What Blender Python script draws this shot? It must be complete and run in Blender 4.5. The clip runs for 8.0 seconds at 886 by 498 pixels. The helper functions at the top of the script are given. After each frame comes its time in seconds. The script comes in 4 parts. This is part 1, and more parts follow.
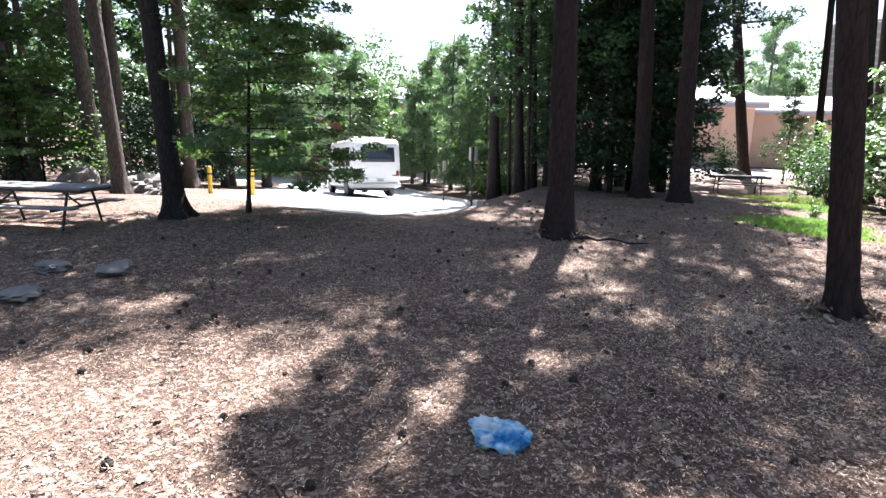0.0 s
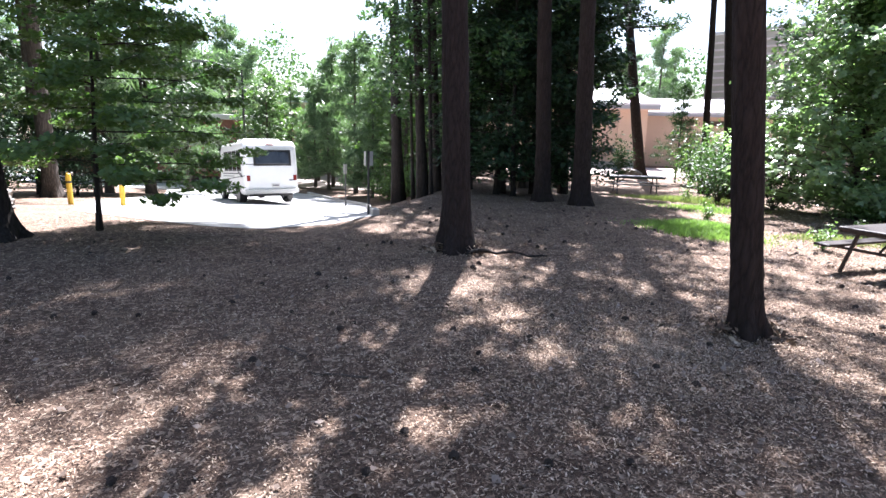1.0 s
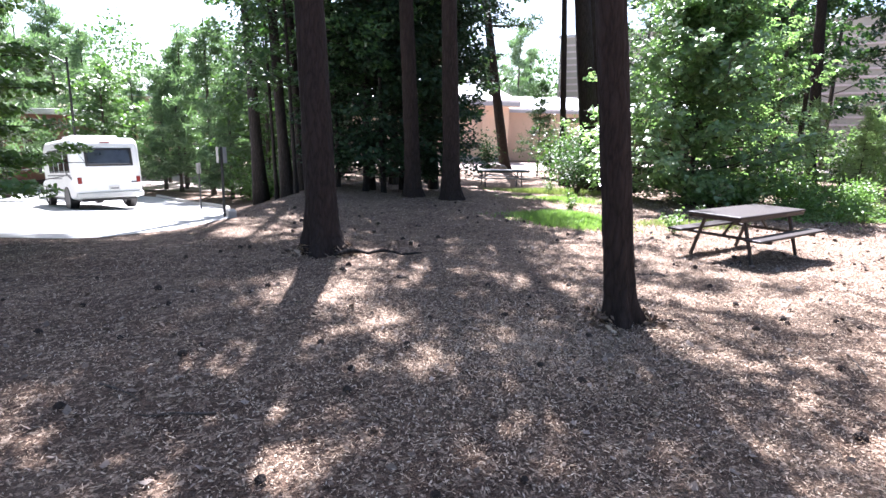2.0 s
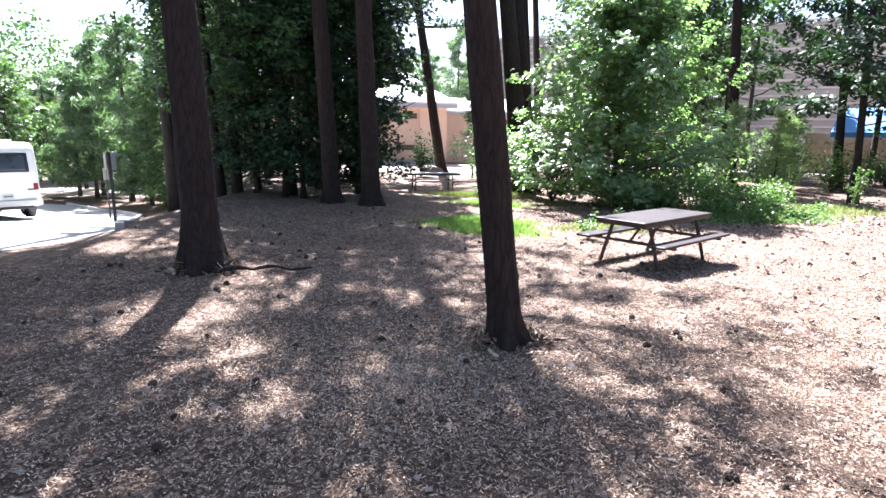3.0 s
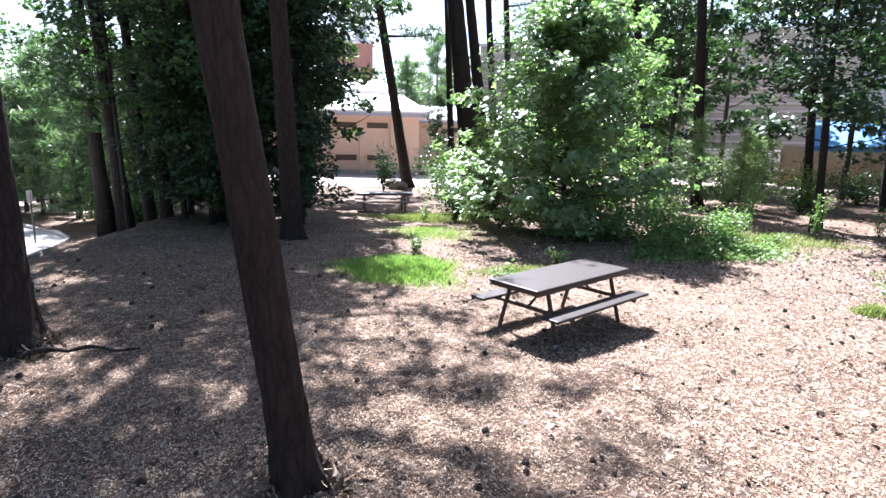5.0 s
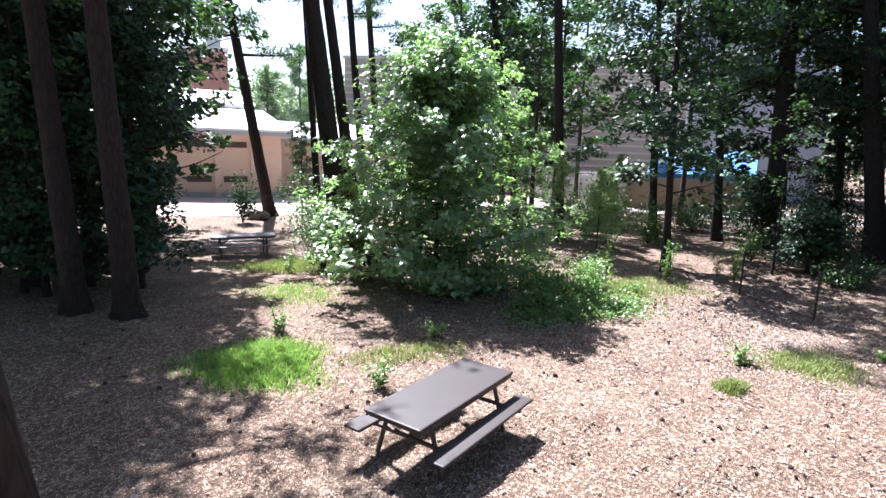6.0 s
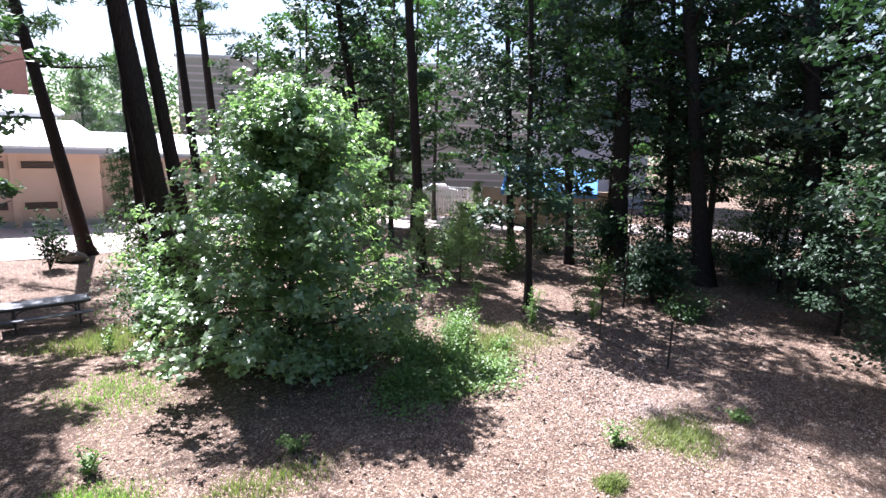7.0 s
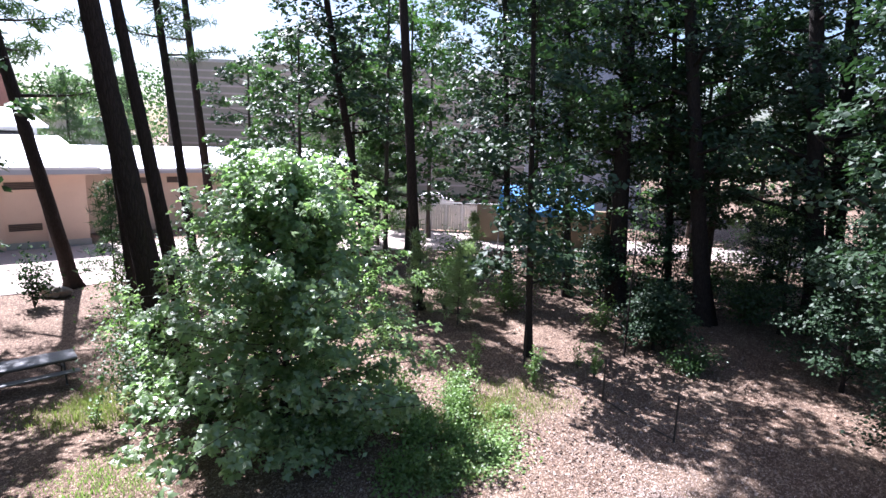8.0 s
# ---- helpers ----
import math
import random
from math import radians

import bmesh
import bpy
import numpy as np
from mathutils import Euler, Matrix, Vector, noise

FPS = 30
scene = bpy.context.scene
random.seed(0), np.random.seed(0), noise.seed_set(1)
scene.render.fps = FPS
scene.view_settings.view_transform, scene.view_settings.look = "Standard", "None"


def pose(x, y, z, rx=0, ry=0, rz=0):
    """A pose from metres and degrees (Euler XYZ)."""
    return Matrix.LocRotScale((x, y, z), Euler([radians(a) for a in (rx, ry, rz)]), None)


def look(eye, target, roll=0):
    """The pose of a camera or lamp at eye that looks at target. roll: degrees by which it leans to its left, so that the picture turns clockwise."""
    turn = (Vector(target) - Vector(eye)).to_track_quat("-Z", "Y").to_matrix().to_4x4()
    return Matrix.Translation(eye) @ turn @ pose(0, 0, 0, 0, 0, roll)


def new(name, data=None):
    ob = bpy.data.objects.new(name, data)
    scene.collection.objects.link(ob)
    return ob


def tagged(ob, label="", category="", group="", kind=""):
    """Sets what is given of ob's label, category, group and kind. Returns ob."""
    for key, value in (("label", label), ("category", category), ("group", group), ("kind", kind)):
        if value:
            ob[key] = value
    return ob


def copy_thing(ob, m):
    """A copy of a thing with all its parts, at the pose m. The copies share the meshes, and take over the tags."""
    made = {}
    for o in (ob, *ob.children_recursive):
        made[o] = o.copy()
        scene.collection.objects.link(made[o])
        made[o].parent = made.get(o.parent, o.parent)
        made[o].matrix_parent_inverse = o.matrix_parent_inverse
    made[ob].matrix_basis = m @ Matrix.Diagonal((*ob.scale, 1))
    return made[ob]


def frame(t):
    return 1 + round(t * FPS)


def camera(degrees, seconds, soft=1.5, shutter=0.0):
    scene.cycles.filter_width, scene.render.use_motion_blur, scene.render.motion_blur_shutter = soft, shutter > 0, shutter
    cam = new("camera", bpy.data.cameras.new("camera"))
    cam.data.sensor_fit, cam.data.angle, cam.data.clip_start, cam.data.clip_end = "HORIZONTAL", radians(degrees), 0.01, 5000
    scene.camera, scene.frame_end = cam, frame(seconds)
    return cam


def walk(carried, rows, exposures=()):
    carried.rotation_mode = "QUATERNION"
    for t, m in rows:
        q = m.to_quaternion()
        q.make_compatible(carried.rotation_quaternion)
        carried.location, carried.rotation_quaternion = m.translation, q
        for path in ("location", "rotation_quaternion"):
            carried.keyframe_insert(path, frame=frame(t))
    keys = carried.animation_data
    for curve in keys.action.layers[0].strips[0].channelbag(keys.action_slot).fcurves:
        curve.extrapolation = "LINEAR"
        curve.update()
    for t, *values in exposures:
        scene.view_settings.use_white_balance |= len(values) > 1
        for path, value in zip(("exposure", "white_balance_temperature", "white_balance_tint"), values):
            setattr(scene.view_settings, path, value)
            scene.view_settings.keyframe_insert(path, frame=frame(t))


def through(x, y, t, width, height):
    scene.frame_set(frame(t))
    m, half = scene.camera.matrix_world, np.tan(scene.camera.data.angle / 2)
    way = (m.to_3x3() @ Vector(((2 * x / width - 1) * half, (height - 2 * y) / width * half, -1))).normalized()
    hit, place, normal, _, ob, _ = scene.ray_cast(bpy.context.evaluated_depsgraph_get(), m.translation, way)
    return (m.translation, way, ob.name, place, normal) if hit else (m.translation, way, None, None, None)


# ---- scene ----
cam = camera(77.2, 8.0)
PATH = [
    (0, (1.563, -1.169, 1.888), (0.974, 0.696, 1.471), 1.5),
    (0.5, (1.565, -0.763, 1.892), (1.015, 1.114, 1.476), 1.7),
    (1, (1.71, -0.083, 1.968), (1.418, 1.853, 1.558), 1.5),
    (1.5, (1.694, 0.248, 1.935), (1.591, 2.202, 1.519), 1.3),
    (2, (1.728, 0.472, 1.87), (1.886, 2.424, 1.463), 1.3),
    (2.2, (1.76, 0.543, 1.862), (2.024, 2.484, 1.457), 1.2),
    (3.5, (3.244, 1.216, 1.977), (3.588, 3.146, 1.581), 1.1),
    (4, (3.825, 1.435, 2.012), (4.171, 3.365, 1.619), 1.0),
    (4.2, (3.996, 1.52, 2.053), (4.341, 3.448, 1.648), 1.0),
    (5.5, (4.43, 2.338, 3.15), (4.859, 4.255, 2.776), 2.0),
    (6, (4.592, 2.989, 3.818), (5.399, 4.783, 3.455), 1.9),
    (6.5, (4.952, 3.727, 4.52), (6.186, 5.261, 4.166), 1.8),
    (7, (5.263, 4.38, 5.313), (6.5, 5.909, 4.95), 1.8),
    (7.5, (5.3, 4.811, 6.185), (6.565, 6.312, 5.801), 1.7),
    (8, (5.545, 5.211, 7.126), (6.804, 6.714, 6.732), 2.0),
]
EXPOSURES = [(0, 2.52, 6000, 16), (0.7, 2.56, 6000, 16), (1.6, 2.86, 5950, 17), (4.0, 2.78, 5850, 16), (5.3, 2.42, 5850, 15), (6.5, 2.22, 5850, 17), (8.0, 2.10, 5750, 20)]
walk(cam, [(t, look(eye, target, roll)) for t, eye, target, roll in PATH], EXPOSURES)

# ---- light and sky ----
SUN = Vector((-0.06, 0.74, 1.0)).normalized()
world = bpy.data.worlds.new("sky")
scene.world = world
world.use_nodes = True
wn = world.node_tree
sky = wn.nodes.new("ShaderNodeTexSky")
sky.sky_type, sky.sun_disc = "NISHITA", False
sky.sun_elevation, sky.sun_rotation = math.asin(SUN.z), math.atan2(SUN.x, SUN.y)
sky.air_density, sky.dust_density, sky.ozone_density = 1.0, 1.8, 0.6
wn.links.new(sky.outputs[0], wn.nodes["Background"].inputs[0])
wn.nodes["Background"].inputs[1].default_value = 0.052
sun = new("sun", bpy.data.lights.new("sun", "SUN"))
sun.data.energy, sun.data.angle, sun.data.color = 5.0, radians(0.6), (1.0, 0.98, 0.955)
sun.matrix_world = SUN.to_track_quat("Z", "Y").to_matrix().to_4x4()


# ---- materials ----
def shader(name, rough=0.8, metal=0.0, spec=0.5):
    m = bpy.data.materials.new(name)
    m.use_nodes = True
    nt = m.node_tree
    b = nt.nodes["Principled BSDF"]
    b.inputs["Roughness"].default_value = rough
    b.inputs["Metallic"].default_value = metal
    b.inputs["Specular IOR Level"].default_value = spec
    return m, nt, b


def node(nt, kind, **values):
    n = nt.nodes.new(kind)
    for k, v in values.items():
        if k in n.inputs:
            n.inputs[k].default_value = v
    return n


def ramp(nt, fac, stops):
    r = nt.nodes.new("ShaderNodeValToRGB")
    el = r.color_ramp.elements
    while len(el) < len(stops):
        el.new(0.5)
    for e, (p, c) in zip(el, stops):
        e.position, e.color = p, (*c, 1)
    nt.links.new(fac, r.inputs[0])
    return r.outputs[0]


def mixed(nt, fac, a, b, how="MIX"):
    m = nt.nodes.new("ShaderNodeMix")
    m.data_type, m.blend_type = "RGBA", how
    for sock, v in ((m.inputs[0], fac), (m.inputs[6], a), (m.inputs[7], b)):
        if hasattr(v, "is_linked"):
            nt.links.new(v, sock)
        elif isinstance(v, tuple):
            sock.default_value = (*v, 1)
        else:
            sock.default_value = v
    return m.outputs[2]


def bumped(nt, b, height, strength=0.5, dist=0.02):
    n = nt.nodes.new("ShaderNodeBump")
    n.inputs["Strength"].default_value, n.inputs["Distance"].default_value = strength, dist
    nt.links.new(height, n.inputs["Height"])
    nt.links.new(n.outputs[0], b.inputs["Normal"])


def coords(nt, scale=(1, 1, 1), world_space=False):
    if world_space:
        out = nt.nodes.new("ShaderNodeNewGeometry").outputs["Position"]
    else:
        out = nt.nodes.new("ShaderNodeTexCoord").outputs["Object"]
    m = nt.nodes.new("ShaderNodeMapping")
    m.inputs["Scale"].default_value = scale
    nt.links.new(out, m.inputs[0])
    return m.outputs[0]


def tex(nt, kind, vec, scale, detail=4.0, rough=0.6):
    n = nt.nodes.new(kind)
    n.inputs["Scale"].default_value = scale
    if kind == "ShaderNodeTexNoise":
        n.inputs["Detail"].default_value, n.inputs["Roughness"].default_value = detail, rough
    nt.links.new(vec, n.inputs["Vector"])
    return n.outputs[0] if kind == "ShaderNodeTexNoise" else n


def plain(name, col, col2=None, scale=8.0, rough=0.7, metal=0.0, bump=0.15, spec=0.5, fine=60.0):
    """A surface of one colour with grain and blotches at two scales."""
    m, nt, b = shader(name, rough, metal, spec)
    v = coords(nt)
    big, small = tex(nt, "ShaderNodeTexNoise", v, scale), tex(nt, "ShaderNodeTexNoise", v, fine)
    c = ramp(nt, big, [(0.3, col), (0.72, col2 or tuple(0.75 * q for q in col))])
    c = mixed(nt, 0.35, c, ramp(nt, small, [(0.3, tuple(0.6 * q for q in col)), (0.7, tuple(min(1, 1.25 * q) for q in col))]))
    nt.links.new(c, b.inputs["Base Color"])
    bumped(nt, b, small, bump, 0.01)
    return m


def mulch_material():
    m, nt, b = shader("mulch", 0.9, 0, 0.25)
    v = coords(nt, world_space=True)
    chips = nt.nodes.new("ShaderNodeTexVoronoi")
    chips.inputs["Scale"].default_value = 26
    warp = tex(nt, "ShaderNodeTexNoise", v, 9, 3)
    add = nt.nodes.new("ShaderNodeVectorMath")
    add.operation = "MULTIPLY_ADD"
    add.inputs[1].default_value = (0.25, 0.25, 0.25)
    nt.links.new(warp, add.inputs[0])
    nt.links.new(v, add.inputs[2])
    nt.links.new(add.outputs[0], chips.inputs["Vector"])
    sep = nt.nodes.new("ShaderNodeSeparateColor")
    nt.links.new(chips.outputs["Color"], sep.inputs[0])
    c = ramp(nt, sep.outputs[0], [(0.0, (0.012, 0.008, 0.006)), (0.45, (0.046, 0.028, 0.020)), (0.74, (0.160, 0.102, 0.074)), (0.86, (0.50, 0.375, 0.29)), (1.0, (0.74, 0.60, 0.48))])
    fine = tex(nt, "ShaderNodeTexNoise", v, 70, 5, 0.7)
    c = mixed(nt, 0.42, c, ramp(nt, fine, [(0.38, (0.010, 0.007, 0.005)), (0.52, (0.125, 0.078, 0.055)), (0.64, (0.66, 0.50, 0.38))]))
    broad = tex(nt, "ShaderNodeTexNoise", v, 0.55, 5, 0.65)
    c = mixed(nt, 0.30, c, ramp(nt, broad, [(0.3, (0.085, 0.050, 0.038)), (0.5, (0.165, 0.105, 0.076)), (0.7, (0.32, 0.24, 0.18))]))
    mid = tex(nt, "ShaderNodeTexNoise", v, 4.5, 6, 0.75)
    c = mixed(nt, 0.85, c, ramp(nt, mid, [(0.30, (0.36, 0.31, 0.29)), (0.46, (0.98, 0.94, 0.88)), (0.62, (1.0, 0.97, 0.91)), (0.75, (0.72, 0.66, 0.61))]), "MULTIPLY")
    nt.links.new(c, b.inputs["Base Color"])
    bumped(nt, b, mixed(nt, 0.5, chips.outputs["Distance"], fine), 0.9, 0.03)
    return m


def bark_material(name, dark, light, furrow=3.2):
    m, nt, b = shader(name, 0.92, 0, 0.2)
    v = coords(nt, (1, 1, 0.22))
    vor = nt.nodes.new("ShaderNodeTexVoronoi")
    vor.feature = "DISTANCE_TO_EDGE"
    vor.inputs["Scale"].default_value = furrow * 4
    w = tex(nt, "ShaderNodeTexNoise", v, 7, 4)
    add = nt.nodes.new("ShaderNodeVectorMath")
    add.operation = "MULTIPLY_ADD"
    add.inputs[1].default_value = (0.12, 0.12, 0.12)
    nt.links.new(w, add.inputs[0])
    nt.links.new(v, add.inputs[2])
    nt.links.new(add.outputs[0], vor.inputs["Vector"])
    fine = tex(nt, "ShaderNodeTexNoise", v, 45, 5)
    c = ramp(nt, vor.outputs["Distance"], [(0.0, dark), (0.12, tuple((p + q) / 2 for p, q in zip(dark, light))), (0.4, light)])
    c = mixed(nt, 0.45, c, ramp(nt, fine, [(0.35, dark), (0.7, light)]))
    nt.links.new(c, b.inputs["Base Color"])
    bumped(nt, b, mixed(nt, 0.3, vor.outputs["Distance"], fine), 1.0, 0.05)
    return m


def leaf_material(name, low, high, rough=0.38, through=0.35, spec=0.5):
    m, nt, b = shader(name, rough, 0, spec)
    g = nt.nodes.new("ShaderNodeNewGeometry")
    c = ramp(nt, g.outputs["Random Per Island"], [(0.0, low), (0.6, tuple((p + q) / 2 for p, q in zip(low, high))), (1.0, high)])
    v = coords(nt, world_space=True)
    c = mixed(nt, 0.3, c, ramp(nt, tex(nt, "ShaderNodeTexNoise", v, 1.3, 2), [(0.35, low), (0.65, high)]))
    nt.links.new(c, b.inputs["Base Color"])
    t = nt.nodes.new("ShaderNodeBsdfTranslucent")
    nt.links.new(mixed(nt, 1.0, c, (1.12, 1.38, 0.78), "MULTIPLY"), t.inputs[0])
    mx = nt.nodes.new("ShaderNodeMixShader")
    mx.inputs[0].default_value = through
    nt.links.new(b.outputs[0], mx.inputs[1])
    nt.links.new(t.outputs[0], mx.inputs[2])
    nt.links.new(mx.outputs[0], nt.nodes["Material Output"].inputs[0])
    return m


def litter_material(name, stops, rough=0.85):
    m, nt, b = shader(name, rough, 0, 0.3)
    g = nt.nodes.new("ShaderNodeNewGeometry")
    c = ramp(nt, g.outputs["Random Per Island"], stops)
    v = coords(nt, world_space=True)
    f = tex(nt, "ShaderNodeTexNoise", v, 120, 2)
    nt.links.new(mixed(nt, 0.3, c, ramp(nt, f, [(0.3, (0.1, 0.07, 0.05)), (0.7, (0.4, 0.32, 0.25))])), b.inputs["Base Color"])
    return m


PALE_CHIP = litter_material("pale_wood_chips", [(0.0, (0.42, 0.28, 0.18)), (0.5, (0.65, 0.475, 0.335)), (1.0, (0.90, 0.745, 0.58))])
CLEARING_CHIP = litter_material("sun_bleached_chips", [(0.0, (0.10, 0.062, 0.048)), (0.35, (0.26, 0.18, 0.145)), (0.7, (0.50, 0.39, 0.33)), (1.0, (0.80, 0.68, 0.60))])
MULCH = mulch_material()
BARK = bark_material("pine_bark", (0.020, 0.014, 0.012), (0.054, 0.037, 0.032))
BARK_DARK = bark_material("oak_bark", (0.016, 0.013, 0.012), (0.050, 0.041, 0.036), 4.0)
BARK_GREY = bark_material("grey_bark", (0.040, 0.033, 0.028), (0.135, 0.110, 0.092))
LEAF_HERO = leaf_material("sweetgum_leaf", (0.165, 0.250, 0.112), (0.310, 0.400, 0.195), 0.36, 0.48, 1.0)
LEAF_HERO.node_tree.nodes["Principled BSDF"].inputs["Coat Weight"].default_value = 0.6
LEAF_HERO.node_tree.nodes["Principled BSDF"].inputs["Coat Roughness"].default_value = 0.30
LEAF_IVY = leaf_material("ivy_leaf", (0.110, 0.190, 0.050), (0.205, 0.300, 0.095), 0.45, 0.35)
LEAF_MID = leaf_material("oak_leaf", (0.034, 0.074, 0.028), (0.082, 0.142, 0.044), 0.46, 0.34, 0.45)
LEAF_DARK = leaf_material("holly_leaf", (0.020, 0.044, 0.022), (0.050, 0.088, 0.040), 0.5, 0.20, 0.3)
LEAF_LIGHT = leaf_material("young_leaf", (0.066, 0.120, 0.032), (0.130, 0.200, 0.056), 0.45, 0.4)
NEEDLE = leaf_material("pine_needle", (0.028, 0.058, 0.022), (0.070, 0.115, 0.042), 0.65, 0.2, 0.25)
LEAF_MATT = leaf_material("matt_leaf", (0.020, 0.040, 0.018), (0.045, 0.078, 0.032), 0.8, 0.2, 0.1)
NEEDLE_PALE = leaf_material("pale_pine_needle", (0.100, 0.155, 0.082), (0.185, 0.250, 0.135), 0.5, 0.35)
NEEDLE_YOUNG = leaf_material("young_pine_needle", (0.200, 0.265, 0.130), (0.320, 0.390, 0.200), 0.55, 0.4)
GRASS = leaf_material("grass", (0.170, 0.255, 0.060), (0.280, 0.385, 0.115), 0.5, 0.4)
GRASS_DRY = leaf_material("dry_grass", (0.170, 0.200, 0.060), (0.270, 0.290, 0.110), 0.6, 0.35)
CHIP = litter_material("wood_chips", [(0.0, (0.022, 0.013, 0.009)), (0.50, (0.110, 0.060, 0.037)), (0.76, (0.44, 0.287, 0.185)), (1.0, (0.86, 0.685, 0.51))])
DRY_LEAF = litter_material("dry_leaves", [(0.0, (0.08, 0.052, 0.040)), (0.6, (0.19, 0.135, 0.105)), (1.0, (0.40, 0.32, 0.27))])
CONE = plain("cone_scales", (0.050, 0.034, 0.026), (0.026, 0.018, 0.014), 30, 0.9)
STICK = plain("dead_wood", (0.11, 0.085, 0.068), (0.06, 0.045, 0.036), 18, 0.9)
ASPHALT = plain("asphalt", (0.46, 0.45, 0.44), (0.40, 0.39, 0.38), 1.2, 0.9, 0, 0.3, 0.3, 150)
CONCRETE = plain("concrete", (0.42, 0.40, 0.37), (0.33, 0.31, 0.29), 3, 0.85, 0, 0.3)
PAVING = plain("paving", (0.46, 0.37, 0.33), (0.38, 0.30, 0.27), 2, 0.85, 0, 0.2)
STUCCO = plain("peach_stucco", (0.66, 0.49, 0.38), (0.60, 0.44, 0.34), 1.5, 0.9, 0, 0.2, 0.3)
ROOFING = plain("white_metal_roof", (0.78, 0.78, 0.80), (0.70, 0.70, 0.72), 1.0, 0.45, 0.0, 0.05)
BRICK = plain("red_brick", (0.27, 0.13, 0.095), (0.20, 0.095, 0.07), 5, 0.9, 0, 0.3)
LOUVRE = plain("brown_louvre", (0.16, 0.115, 0.09), (0.12, 0.085, 0.065), 5, 0.7)
GREY_WALL = plain("grey_panel", (0.38, 0.40, 0.45), (0.33, 0.35, 0.40), 0.6, 0.75, 0, 0.1)
TAN_WALL = plain("tan_block", (0.36, 0.27, 0.17), (0.29, 0.215, 0.135), 2, 0.85)
BLUE = plain("blue_canvas", (0.09, 0.30, 0.62), (0.07, 0.25, 0.55), 3, 0.7)
TABLE = plain("brown_coated_steel", (0.042, 0.032, 0.030), (0.030, 0.023, 0.022), 6, 0.5, 0.0, 0.2, 0.3, 220)
TABLE_GREY = plain("weathered_grey_slab", (0.20, 0.198, 0.20), (0.15, 0.148, 0.15), 6, 0.7, 0.0, 0.2, 0.5, 220)
BLACK = plain("black_painted_steel", (0.018, 0.017, 0.017), (0.028, 0.024, 0.022), 12, 0.5)
RUST = plain("brown_painted_steel", (0.040, 0.028, 0.024), (0.062, 0.040, 0.032), 14, 0.55)
WHITE = plain("white_paint", (0.80, 0.80, 0.79), (0.74, 0.74, 0.72), 2, 0.35, 0, 0.03)
OFFWHITE = plain("aged_white", (0.62, 0.61, 0.58), (0.54, 0.53, 0.50), 4, 0.6, 0, 0.05)
YELLOW = plain("yellow_paint", (0.70, 0.44, 0.03), (0.62, 0.37, 0.03), 5, 0.5)
RUBBER = plain("rubber", (0.022, 0.022, 0.023), (0.034, 0.033, 0.032), 12, 0.85)
STEEL = plain("grey_steel", (0.34, 0.34, 0.35), (0.27, 0.27, 0.28), 10, 0.4, 0.6)
STONE = plain("boulder_stone", (0.25, 0.225, 0.20), (0.13, 0.118, 0.105), 4, 0.9, 0, 0.8)
RED = plain("red_lens", (0.22, 0.025, 0.02), (0.16, 0.02, 0.02), 10, 0.25)
AMBER = plain("dark_marking", (0.10, 0.10, 0.11), (0.07, 0.07, 0.08), 10, 0.5)


def glass_material():
    m, nt, b = shader("tinted_glass", 0.06, 0, 0.6)
    v = coords(nt)
    nt.links.new(ramp(nt, tex(nt, "ShaderNodeTexNoise", v, 2.0, 2), [(0.3, (0.012, 0.013, 0.015)), (0.7, (0.03, 0.032, 0.036))]), b.inputs["Base Color"])
    return m


def bag_material():
    m, nt, b = shader("thin_blue_plastic", 0.28, 0, 0.5)
    v = coords(nt)
    c = ramp(nt, tex(nt, "ShaderNodeTexNoise", v, 7, 3), [(0.44, (0.80, 0.88, 0.92)), (0.51, (0.38, 0.70, 0.88)), (0.62, (0.07, 0.36, 0.74))])
    nt.links.new(c, b.inputs["Base Color"])
    t = nt.nodes.new("ShaderNodeBsdfTranslucent")
    nt.links.new(c, t.inputs[0])
    mx = nt.nodes.new("ShaderNodeMixShader")
    mx.inputs[0].default_value = 0.4
    nt.links.new(b.outputs[0], mx.inputs[1])
    nt.links.new(t.outputs[0], mx.inputs[2])
    nt.links.new(mx.outputs[0], nt.nodes["Material Output"].inputs[0])
    return m


DECK = plain("tan_ribbed_siding", (0.30, 0.265, 0.21), (0.25, 0.22, 0.175), 1.5, 0.9, 0, 0.2)
GLASS = glass_material()
BAG = bag_material()


# ---- building helpers ----
rng = np.random.default_rng(7)


def step(a, b, x):
    t = np.clip((x - a) / (b - a), 0, 1)
    return t * t * (3 - 2 * t)


def ground_z(x, y):
    """The height of the ground: a low rise under the pines, falling to the car park."""
    x, y = np.asarray(x, float), np.asarray(y, float)
    w = step(-9, -4, x) * (1 - step(4, 7, x))
    z = w * np.clip(0.022 * (y - 5.8), -0.1, 0.08)
    fall = step(-1.5 + np.clip(0.22 * (y - 14), 0, 1.5), -3.2 - 0.25 * np.maximum(0, y - 14), x) * np.clip(0.100 * (y - 10.0), 0, 1.9)
    dip = 0.38 * step(14, 26, y) * step(-2.5, 1, x) * (1 - step(12, 18, x) * step(46, 40, y))
    return z * (1 - step(-1.0, -3.0, x) * step(8, 10.2, y)) - fall - dip


WAVES = [(length * (1 + 0.3 * k), 0.4 * high, r.uniform(0, 6.28), r.uniform(0, 6.28)) for r in [random.Random(3)] for length, high in ((1.7, 0.022), (0.55, 0.012)) for k in range(4)]


